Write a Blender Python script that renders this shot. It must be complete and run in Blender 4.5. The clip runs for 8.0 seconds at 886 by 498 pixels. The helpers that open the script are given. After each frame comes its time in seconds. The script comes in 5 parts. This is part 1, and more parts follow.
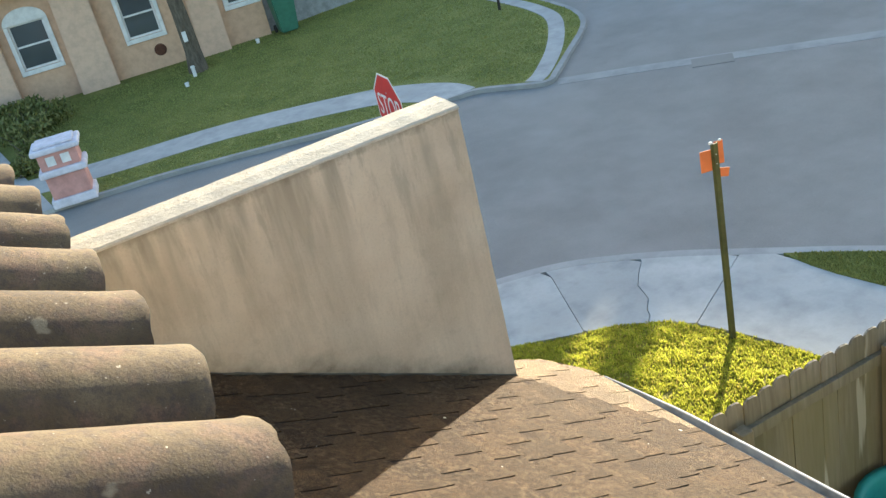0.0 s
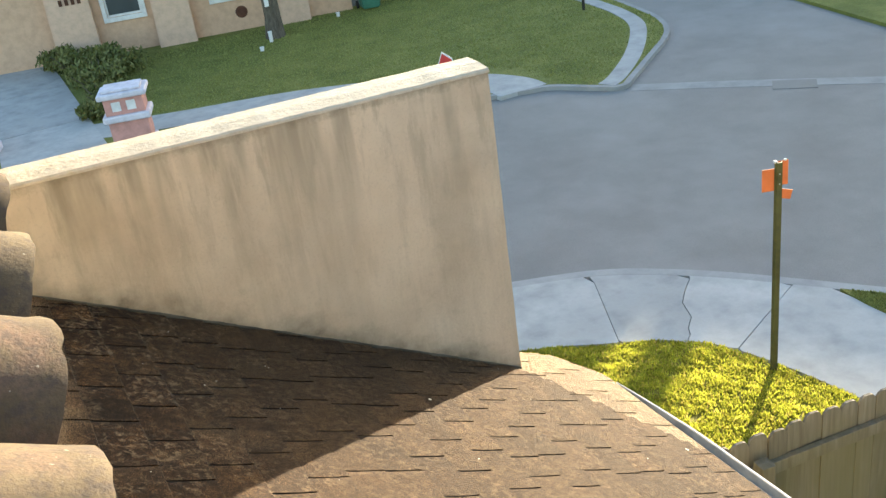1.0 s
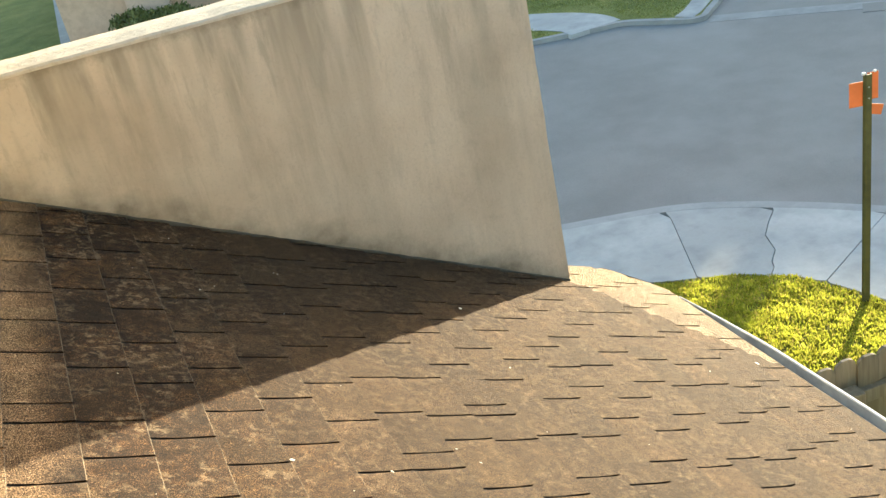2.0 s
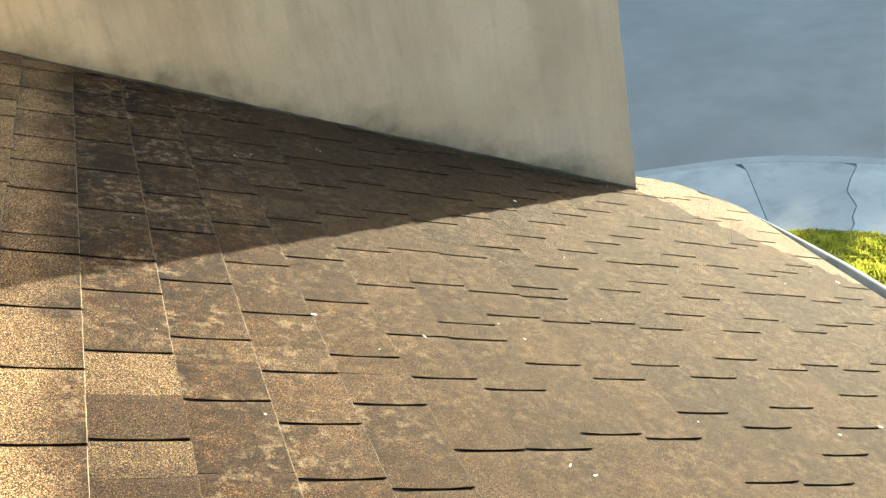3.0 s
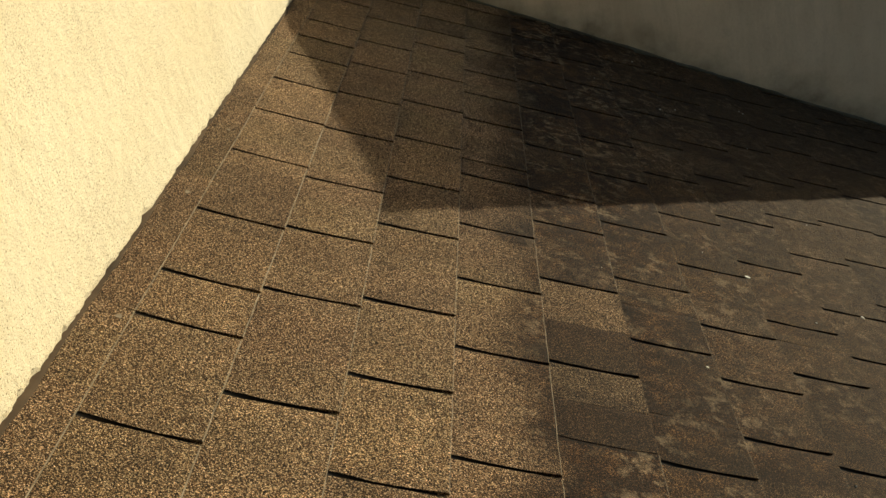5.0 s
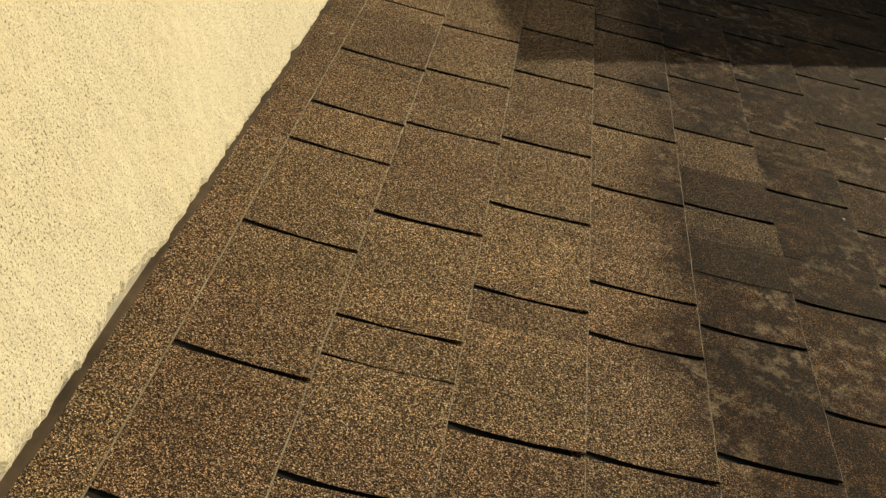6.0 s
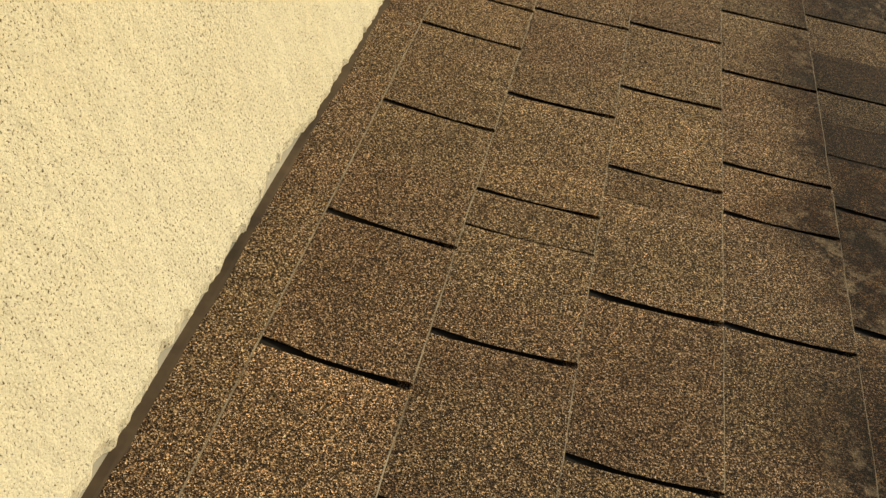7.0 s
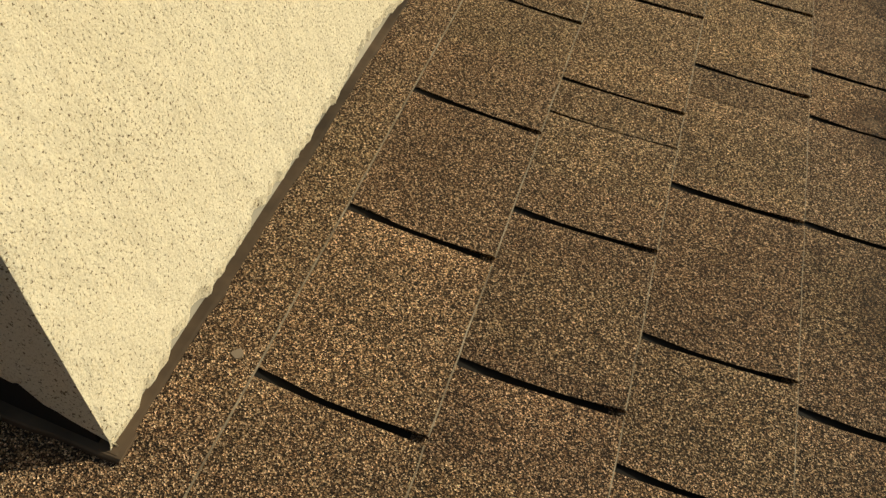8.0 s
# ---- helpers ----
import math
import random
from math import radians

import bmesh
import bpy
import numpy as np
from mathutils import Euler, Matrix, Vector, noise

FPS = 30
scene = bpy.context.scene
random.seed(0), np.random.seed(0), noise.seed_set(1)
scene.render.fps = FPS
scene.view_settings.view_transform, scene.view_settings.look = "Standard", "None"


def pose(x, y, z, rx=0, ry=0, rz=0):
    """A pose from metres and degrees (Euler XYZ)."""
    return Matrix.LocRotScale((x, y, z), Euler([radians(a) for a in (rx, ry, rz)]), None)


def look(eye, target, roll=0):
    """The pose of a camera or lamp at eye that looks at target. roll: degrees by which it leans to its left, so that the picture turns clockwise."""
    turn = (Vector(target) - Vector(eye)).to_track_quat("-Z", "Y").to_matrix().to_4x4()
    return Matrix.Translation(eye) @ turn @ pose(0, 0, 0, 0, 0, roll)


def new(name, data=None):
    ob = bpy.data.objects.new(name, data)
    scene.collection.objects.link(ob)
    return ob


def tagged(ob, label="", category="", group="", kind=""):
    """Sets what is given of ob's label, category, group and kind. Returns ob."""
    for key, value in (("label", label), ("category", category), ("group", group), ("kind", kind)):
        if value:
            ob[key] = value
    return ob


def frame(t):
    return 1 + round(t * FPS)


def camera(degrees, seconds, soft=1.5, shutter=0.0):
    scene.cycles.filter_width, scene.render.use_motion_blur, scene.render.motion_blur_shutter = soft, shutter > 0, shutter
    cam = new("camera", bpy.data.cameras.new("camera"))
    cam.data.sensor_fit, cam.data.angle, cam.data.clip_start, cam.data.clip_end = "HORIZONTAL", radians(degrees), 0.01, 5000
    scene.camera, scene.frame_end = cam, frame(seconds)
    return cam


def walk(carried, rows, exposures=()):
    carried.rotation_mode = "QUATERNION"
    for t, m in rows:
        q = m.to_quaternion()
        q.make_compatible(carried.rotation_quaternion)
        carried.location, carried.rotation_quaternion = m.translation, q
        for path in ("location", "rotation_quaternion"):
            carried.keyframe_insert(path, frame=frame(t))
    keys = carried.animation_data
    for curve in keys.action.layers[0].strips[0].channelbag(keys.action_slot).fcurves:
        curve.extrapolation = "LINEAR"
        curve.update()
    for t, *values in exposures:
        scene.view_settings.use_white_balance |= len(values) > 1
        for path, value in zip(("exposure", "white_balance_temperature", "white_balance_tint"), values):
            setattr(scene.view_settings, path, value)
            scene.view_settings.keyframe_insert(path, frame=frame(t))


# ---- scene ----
import functools

# ---- camera and its walk ----
cam = camera(48.4, 8.0, soft=1.4)
PATH = [
    (0, (0.217, -1.003, 1.38), (1.064, 0.571, 0.483), -13.8),
    (0.3, (0.286, -0.966, 1.314), (1.103, 0.610, 0.391), -12.9),
    (0.5, (0.328, -0.939, 1.264), (1.119, 0.632, 0.313), -9.8),
    (0.7, (0.378, -0.89, 1.211), (1.165, 0.706, 0.299), -8.5),
    (0.8, (0.405, -0.897, 1.19), (1.182, 0.72, 0.325), -8.0),
    (1, (0.451, -0.917, 1.148), (1.193, 0.717, 0.265), -8.2),
    (1.2, (0.504, -0.9, 1.101), (1.219, 0.739, 0.205), -9.1),
    (2.3, (0.698, -0.736, 0.634), (1.195, 0.962, -0.299), -12.6),
    (2.5, (0.705, -0.725, 0.552), (1.162, 0.983, -0.384), -12.1),
    (3, (0.69, -0.685, 0.479), (1.106, 1.015, -0.489), -12.0),
    (3.2, (0.668, -0.674, 0.474), (1.042, 1.023, -0.512), -11.7),
    (3.5, (0.64, -0.66, 0.489), (0.84, 1.073, -0.488), -13.6),
    (3.7, (0.612, -0.644, 0.496), (0.747, 1.110, -0.456), -14.2),
    (4, (0.582, -0.638, 0.505), (0.556, 1.154, -0.383), -15.1),
    (4.2, (0.569, -0.636, 0.51), (0.477, 1.169, -0.348), -15.7),
    (5.3, (0.498, -0.703, 0.493), (0.142, 1.042, -0.418), -14.9),
    (5.5, (0.484, -0.716, 0.484), (0.058, 1.009, -0.435), -15.7),
    (5.8, (0.474, -0.742, 0.475), (0.021, 0.943, -0.502), -16.0),
    (6, (0.466, -0.755, 0.464), (-0.025, 0.892, -0.559), -16.6),
    (6.2, (0.459, -0.774, 0.460), (-0.088, 0.826, -0.607), -17.4),
    (6.5, (0.442, -0.796, 0.455), (-0.153, 0.759, -0.652), -18.3),
    (6.7, (0.432, -0.807, 0.456), (-0.221, 0.707, -0.677), -19.4),
    (7, (0.422, -0.811, 0.461), (-0.261, 0.704, -0.652), -20.2),
    (7.2, (0.416, -0.814, 0.461), (-0.278, 0.695, -0.655), -20.1),
    (7.5, (0.409, -0.826, 0.459), (-0.332, 0.661, -0.654), -19.8),
    (7.7, (0.404, -0.838, 0.451), (-0.349, 0.597, -0.723), -19.8),
    (8, (0.395, -0.855, 0.442), (-0.389, 0.544, -0.754), -19.9),
]
EXPOSURES = [(0, 2.33, 6200, 8), (0.5, 2.49, 6450, 8), (1.2, 2.51, 6550, 9), (2.5, 2.53, 6380, 1), (3.5, 2.41, 5830, -3), (4.0, 1.78, 5880, -5), (4.2, 1.47, 5900, -4), (5.3, 0.1, 6350, 1), (6.5, 0.05, 6250, 0), (8, 0.05, 6050, 1)]
walk(cam, [(t, look(eye, target, roll)) for t, eye, target, roll in PATH], EXPOSURES)

# ---- sky and sun ----
SUN_UP, SUN_ROUND = radians(6.9), radians(53.65)
SUN_DIR = Vector((math.sin(SUN_ROUND) * math.cos(SUN_UP), math.cos(SUN_ROUND) * math.cos(SUN_UP), math.sin(SUN_UP)))
world = bpy.data.worlds.new("sky")
scene.world = world
world.use_nodes = True
wn = world.node_tree
sky = wn.nodes.new("ShaderNodeTexSky")
sky.sky_type, sky.sun_disc = "NISHITA", False
sky.sun_elevation, sky.sun_rotation = SUN_UP, SUN_ROUND
sky.air_density, sky.dust_density, sky.ozone_density = 1.0, 1.3, 1.5
wn.links.new(sky.outputs[0], wn.nodes["Background"].inputs[0])
wn.nodes["Background"].inputs[1].default_value = 0.15
sun = new("sun", bpy.data.lights.new("sun", "SUN"))
sun.data.energy, sun.data.angle, sun.data.color = 4.2, radians(0.5), (1.0, 0.86, 0.63)
sun.matrix_world = look(SUN_DIR * 60, (0, 0, 0))


# ---- materials ----
SLOPE = radians(28.3)         # pitch of the shingle roof
CS, SN = math.cos(SLOPE), math.sin(SLOPE)


class Mat:
    """A node material with short calls for the usual nodes."""

    def __init__(self, name, rough=0.8, metal=0.0):
        self.mat = bpy.data.materials.new(name)
        self.mat.use_nodes = True
        self.t = self.mat.node_tree
        self.b = self.t.nodes["Principled BSDF"]
        self.b.inputs["Roughness"].default_value = rough
        self.b.inputs["Metallic"].default_value = metal
        self.b.inputs["Specular IOR Level"].default_value = 0.3
        self.pos = self.t.nodes.new("ShaderNodeNewGeometry").outputs["Position"]

    def node(self, kind, **values):
        n = self.t.nodes.new(kind)
        for key, value in values.items():
            n.inputs[key.replace("_", " ")].default_value = value
        return n

    def link(self, a, b):
        self.t.links.new(a, b)

    def spread(self, factors, spin=(0, 0, 0)):
        m = self.node("ShaderNodeMapping")
        m.inputs["Scale"].default_value = factors
        m.inputs["Rotation"].default_value = spin
        self.link(self.pos, m.inputs["Vector"])
        return m.outputs[0]

    def noise(self, size, detail=3.0, rough=0.5, vec=None):
        n = self.node("ShaderNodeTexNoise", Scale=size, Detail=detail, Roughness=rough)
        self.link(vec or self.pos, n.inputs["Vector"])
        return n.outputs[0]

    def cells(self, size, vec=None, out="Distance"):
        n = self.node("ShaderNodeTexVoronoi", Scale=size)
        self.link(vec or self.pos, n.inputs["Vector"])
        return n.outputs[out]

    def ramp(self, value, *stops):
        r = self.node("ShaderNodeValToRGB")
        e = r.color_ramp.elements
        while len(e) < len(stops):
            e.new(0.5)
        for el, (at, col) in zip(e, stops):
            el.position = at
            el.color = (col, col, col, 1) if isinstance(col, (int, float)) else (*col, 1)
        self.link(value, r.inputs[0])
        return r.outputs[0]

    def mix(self, factor, a, b, how="MIX"):
        m = self.t.nodes.new("ShaderNodeMix")
        m.data_type, m.blend_type = "RGBA", how
        for socket, value in ((m.inputs[0], factor), (m.inputs[6], a), (m.inputs[7], b)):
            if isinstance(value, bpy.types.NodeSocket):
                self.link(value, socket)
            elif isinstance(value, tuple):
                socket.default_value = (*value, 1)
            else:
                socket.default_value = value
        return m.outputs[2]

    def math(self, how, a, b=0.5):
        m = self.t.nodes.new("ShaderNodeMath")
        m.operation = how
        for socket, value in zip(m.inputs, (a, b)):
            if isinstance(value, bpy.types.NodeSocket):
                self.link(value, socket)
            else:
                socket.default_value = value
        return m.outputs[0]

    def axis(self, which):
        s = self.t.nodes.new("ShaderNodeSeparateXYZ")
        self.link(self.pos, s.inputs[0])
        return s.outputs[which]

    def random(self):
        """A tone of its own for each object and each loose piece of a joined mesh."""
        a = self.t.nodes.new("ShaderNodeObjectInfo").outputs["Random"]
        b = self.t.nodes.new("ShaderNodeNewGeometry").outputs["Random Per Island"]
        return self.math("FRACT", self.math("ADD", a, b))

    def bump(self, height, strength=0.4, deep=0.002):
        n = self.node("ShaderNodeBump", Strength=strength, Distance=deep)
        self.link(height, n.inputs["Height"])
        self.link(n.outputs[0], self.b.inputs["Normal"])

    def color(self, value):
        if isinstance(value, tuple):
            self.b.inputs["Base Color"].default_value = (*value, 1)
        else:
            self.link(value, self.b.inputs["Base Color"])
        return self.mat


def make_shingle(name="shingle_granules", light=(1.0, 1.0, 1.0), grime=1.0):
    m = Mat(name, 0.9)
    grain = m.cells(1040, out="Color")
    one = m.t.nodes.new("ShaderNodeSeparateColor")
    m.link(grain, one.inputs[0])
    brown = m.ramp(one.outputs[0], (0.0, (0.004, 0.003, 0.002)), (0.34, (0.042, 0.028, 0.014)), (0.62, (0.18, 0.130, 0.073)), (0.82, (0.47, 0.355, 0.215)), (1.0, (0.92, 0.78, 0.56)))
    red = m.ramp(one.outputs[0], (0.0, (0.010, 0.005, 0.003)), (0.4, (0.115, 0.058, 0.030)), (0.75, (0.30, 0.165, 0.09)), (1.0, (0.62, 0.46, 0.30)))
    rusty = m.math("ADD", m.math("MULTIPLY", one.outputs[1], 0.55), m.math("MULTIPLY", m.noise(8, 3), 0.7))
    col = m.mix(m.ramp(rusty, (0.45, 0.0), (0.76, 0.40)), brown, red)
    col = m.mix(1.0, col, m.ramp(m.noise(460, 3, 0.6), (0.36, 0.30), (0.62, 1.68)), "MULTIPLY")
    tone = m.ramp(m.random(), (0.0, (0.76, 0.73, 0.70)), (0.35, (0.95, 0.94, 0.92)), (0.7, (1.05, 1.03, 1.0)), (1.0, (1.15, 1.12, 1.06)))
    col = m.mix(1.0, col, tone, "MULTIPLY")
    # each course carries blocks of darker granules of its own
    step = m.math("FLOOR", m.math("DIVIDE", m.math("SUBTRACT", m.axis(0), 0.003), 0.11376))
    join = m.t.nodes.new("ShaderNodeCombineXYZ")
    m.link(step, join.inputs[0])
    along = m.math("ADD", m.math("DIVIDE", m.axis(1), 0.108), m.math("MULTIPLY", step, 0.41))
    along = m.math("ADD", along, m.math("MULTIPLY", m.noise(90, 2), 0.07))
    m.link(m.math("FLOOR", along), join.inputs[1])
    dice = m.t.nodes.new("ShaderNodeTexWhiteNoise")
    dice.noise_dimensions = "2D"
    m.link(join.outputs[0], dice.inputs["Vector"])
    block = m.ramp(dice.outputs[0], (0.0, (0.45, 0.42, 0.41)), (0.07, (0.50, 0.47, 0.45)), (0.09, (0.80, 0.77, 0.74)), (0.22, (0.86, 0.84, 0.81)), (0.25, (1, 1, 1)), (0.8, (1.06, 1.05, 1.02)), (1.0, (1.16, 1.12, 1.06)))
    luck = m.t.nodes.new("ShaderNodeSeparateColor")
    m.link(dice.outputs["Color"], luck.inputs[0])
    hue = m.math("ADD", m.math("MULTIPLY", luck.outputs[2], 0.55), m.math("MULTIPLY", m.noise(16, 3, 0.6), 0.45))
    col = m.mix(1.0, col, m.ramp(hue, (0.22, (1.10, 0.955, 0.87)), (0.5, (1.09, 0.96, 0.87)), (0.78, (1.07, 0.975, 0.86))), "MULTIPLY")
    col = m.mix(1.0, col, m.ramp(m.noise(14, 4, 0.6), (0.3, 0.78), (0.7, 1.14)), "MULTIPLY")
    # the grime is blotchy near the wall and evens out down the slope
    even = m.ramp(m.math("DIVIDE", m.axis(0), 2.0), (0.29, 0.0), (0.52, 0.85))
    # grime that begins a little way out from the wall
    edge = m.math("ADD", m.axis(0), m.math("MULTIPLY", m.math("SUBTRACT", m.noise(7, 4, 0.6), 0.5), 0.22))
    zone = m.ramp(edge, (0.40, 0.0), (0.47, grime))
    # a darker smear where the grime begins
    smear = m.math("MULTIPLY", m.ramp(edge, (0.375, 0.0), (0.42, 0.62 * grime), (0.52, 0.5 * grime), (0.66, 0.0)), m.ramp(m.noise(6, 3, 0.5), (0.42, 0.0), (0.56, 1.0)))
    col = m.mix(smear, col, m.mix(1.0, col, (0.32, 0.265, 0.21), "MULTIPLY"))
    share = m.math("MULTIPLY", m.math("ADD", m.math("MULTIPLY", zone, 0.6), 0.35), m.math("SUBTRACT", 1.0, m.math("MULTIPLY", even, 0.8)))
    col = m.mix(share, col, block, "MULTIPLY")
    spots = m.ramp(m.noise(30, 5, 0.68), (0.36, (0.134, 0.100, 0.066)), (0.5, (0.245, 0.188, 0.128)), (0.64, (0.53, 0.43, 0.305)))
    spots = m.mix(even, spots, (0.290, 0.252, 0.195))
    patch = m.ramp(m.noise(5, 3), (0.3, (0.70, 0.66, 0.61)), (0.7, (1.03, 0.99, 0.94)))
    dirty = m.mix(1.0, m.mix(1.0, col, spots, "MULTIPLY"), patch, "MULTIPLY")
    # pale mottles where the grime has flaked away
    bloom = m.math("ADD", m.math("MULTIPLY", m.noise(44, 5, 0.66), 0.75), m.math("MULTIPLY", m.noise(190, 3, 0.6), 0.25))
    lichen = m.math("MULTIPLY", m.ramp(bloom, (0.50, 0.0), (0.60, 0.80)), m.ramp(m.noise(8, 4, 0.6), (0.42, 0.0), (0.58, 1.0)))
    lichen = m.math("MULTIPLY", lichen, m.math("SUBTRACT", 1.0, m.math("MULTIPLY", even, 0.7)))
    dirty = m.mix(lichen, dirty, m.mix(0.55, m.mix(1.0, col, (1.0, 1.0, 0.95), "MULTIPLY"), (0.37, 0.275, 0.175)))
    # further out a flat tan levels the tones
    level_tan = m.ramp(bloom, (0.42, (0.044, 0.0252, 0.0115)), (0.62, (0.092, 0.0585, 0.030)))
    level_tan = m.mix(1.0, level_tan, tone, "MULTIPLY")
    dirty = m.mix(m.math("MULTIPLY", even, 0.56), dirty, level_tan)
    # some blocks stay cleaner than their neighbours
    kept = m.math("SUBTRACT", 1.0, m.math("MULTIPLY", m.ramp(luck.outputs[1], (0.70, 0.0), (0.78, 1.0)), m.math("MULTIPLY", m.ramp(m.noise(11, 3), (0.42, 0.08), (0.6, 0.30)), m.math("SUBTRACT", 1.0, even))))
    col = m.mix(m.math("MULTIPLY", zone, kept), col, dirty)
    col = m.mix(1.0, col, light, "MULTIPLY")
    m.bump(m.math("ADD", m.cells(1040), m.math("MULTIPLY", m.noise(120, 2), 0.6)), 1.0, 0.0027)
    return m.color(col)


def make_shingle_edge():
    m = Mat("worn_shingle_edge", 0.9)
    wear = m.noise(23, 4, 0.65)
    col = m.ramp(wear, (0.30, (0.08, 0.058, 0.036)), (0.48, (0.17, 0.13, 0.085)), (0.68, (0.27, 0.215, 0.15)))
    m.bump(m.noise(300, 2), 0.5, 0.002)
    return m.color(col)


def make_stucco(name, base, pit_shade):
    m = Mat(name, 0.92)
    grit = m.math("ADD", m.noise(400, 3, 0.68), m.math("MULTIPLY", m.math("SUBTRACT", m.noise(7, 4, 0.65), 0.5), 0.16))
    # the pits' shade is put into the colour, besides the bump
    pits = m.ramp(grit, (0.365, 0.0), (0.405, 1.0))
    stain = m.ramp(m.noise(2.2, 4, 0.6), (0.3, (0.92, 0.89, 0.83)), (0.7, (1, 1, 1)))
    fleck = m.ramp(m.noise(760, 3, 0.7), (0.34, (0.74, 0.69, 0.60)), (0.48, (1, 1, 1)))
    col = m.mix(1.0, m.mix(1.0, m.mix(pits, pit_shade, base), stain, "MULTIPLY"), fleck, "MULTIPLY")
    height = m.math("ADD", m.math("MULTIPLY", m.noise(420, 4, 0.7), 0.7), m.math("MULTIPLY", pits, 1.2))
    height = m.math("ADD", height, m.math("MULTIPLY", m.noise(34, 4, 0.55), 3.0))
    m.bump(height, 0.7, 0.003)
    return m.color(col)


def make_stained_wall():
    m = Mat("stained_render", 0.9)
    col = m.ramp(m.noise(2.2, 5, 0.6), (0.32, (0.485, 0.40, 0.305)), (0.5, (0.595, 0.502, 0.39)), (0.7, (0.66, 0.568, 0.45)))
    # long soft runs of dirt, strongest under the top
    depth = m.ramp(m.math("DIVIDE", m.math("ADD", m.axis(2), 0.65), 0.82), (0.0, 0.25), (0.55, 0.45), (0.95, 1.0))
    runs = m.ramp(m.noise(3.6, 4, 0.6, m.spread((1.5, 1.5, 0.16))), (0.38, 0.84), (0.52, 0.0))
    col = m.mix(m.math("MULTIPLY", runs, depth), col, (0.29, 0.25, 0.19))
    fine = m.ramp(m.noise(13, 5, 0.66, m.spread((1.3, 1.3, 0.24))), (0.36, 0.48), (0.48, 0.0))
    col = m.mix(m.math("MULTIPLY", fine, depth), col, (0.26, 0.225, 0.17))
    col = m.mix(m.ramp(m.noise(11, 5, 0.7), (0.58, 0.0), (0.72, 0.34)), col, (0.38, 0.33, 0.26))
    # broken line of mildew just under the top
    rim = m.math("ADD", m.axis(2), m.math("MULTIPLY", m.noise(26, 4, 0.65), 0.09))
    col = m.mix(m.ramp(rim, (0.155, 0.0), (0.185, 0.45)), col, (0.17, 0.15, 0.105))
    # mildew creeping up from the shingles
    foot = m.math("ADD", m.axis(2), m.math("MULTIPLY", m.axis(0), SN / CS))
    foot = m.math("SUBTRACT", foot, m.math("MULTIPLY", m.noise(8, 5, 0.64), 0.24))
    col = m.mix(m.ramp(m.math("ADD", foot, 0.5), (0.36, 0.8), (0.42, 0.34), (0.49, 0.0)), col, (0.085, 0.078, 0.058))
    col = m.mix(m.ramp(m.noise(110, 4, 0.65), (0.36, 0.18), (0.46, 0.0)), col, (0.36, 0.31, 0.25))
    m.bump(m.math("ADD", m.noise(85, 5, 0.65), m.noise(11, 3)), 0.4, 0.004)
    return m.color(col)


def make_cap_paint():
    m = Mat("weathered_white_paint", 0.85)
    col = m.ramp(m.noise(22, 5, 0.65), (0.3, (0.43, 0.37, 0.275)), (0.45, (0.49, 0.425, 0.325)), (0.7, (0.55, 0.485, 0.38)))
    m.bump(m.noise(45, 5, 0.65), 0.8, 0.006)
    return m.color(col)


def make_tile():
    m = Mat("weathered_clay_tile", 0.88)
    col = m.ramp(m.noise(7, 5, 0.62), (0.3, (0.066, 0.045, 0.026)), (0.5, (0.108, 0.078, 0.045)), (0.72, (0.168, 0.128, 0.075)))
    col = m.mix(m.ramp(m.noise(13, 5, 0.65), (0.5, 0.0), (0.64, 0.6)), col, (0.165, 0.098, 0.070))
    col = m.mix(m.ramp(m.noise(60, 5, 0.7), (0.36, 0.7), (0.52, 0.0)), col, (0.062, 0.046, 0.040))
    col = m.mix(m.ramp(m.noise(230, 3, 0.7), (0.36, 0.55), (0.5, 0.0)), col, (0.07, 0.052, 0.038))
    col = m.mix(m.ramp(m.noise(17, 3, 0.55), (0.69, 0.0), (0.74, 0.5)), col, (0.36, 0.30, 0.20))
    col = m.mix(m.ramp(m.noise(95, 3, 0.6), (0.70, 0.0), (0.74, 0.7)), col, (0.46, 0.41, 0.32))
    tone = m.ramp(m.random(), (0.0, 0.85), (1.0, 1.15))
    col = m.mix(1.0, col, tone, "MULTIPLY")
    m.bump(m.math("ADD", m.noise(260, 4, 0.7), m.noise(45, 4, 0.6)), 0.38, 0.0025)
    return m.color(col)


def make_asphalt():
    m = Mat("worn_asphalt", 0.85)
    col = m.ramp(m.noise(1.1, 5, 0.6), (0.3, (0.208, 0.198, 0.187)), (0.7, (0.254, 0.243, 0.230)))
    col = m.mix(m.ramp(m.noise(120, 2), (0.3, 0.35), (0.6, 0.0)), col, (0.12, 0.118, 0.115))
    col = m.mix(m.ramp(m.noise(0.35, 4, 0.65), (0.5, 0.0), (0.75, 0.5)), col, (0.31, 0.30, 0.29))
    m.bump(m.noise(160, 3), 0.5, 0.004)
    return m.color(col)


def make_concrete(name, light=1.0):
    m = Mat(name, 0.88)
    a, b = (0.30 * light, 0.30 * light, 0.295 * light), (0.46 * light, 0.452 * light, 0.435 * light)
    col = m.ramp(m.noise(2.4, 5, 0.65), (0.3, a), (0.7, b))
    col = m.mix(m.ramp(m.noise(1.2, 4, 0.7), (0.56, 0.0), (0.72, 0.5)), col, (0.2 * light, 0.19 * light, 0.175 * light))
    tone = m.ramp(m.random(), (0.0, 0.9), (1.0, 1.08))
    col = m.mix(1.0, col, tone, "MULTIPLY")
    m.bump(m.noise(90, 4, 0.6), 0.4, 0.003)
    return m.color(col)


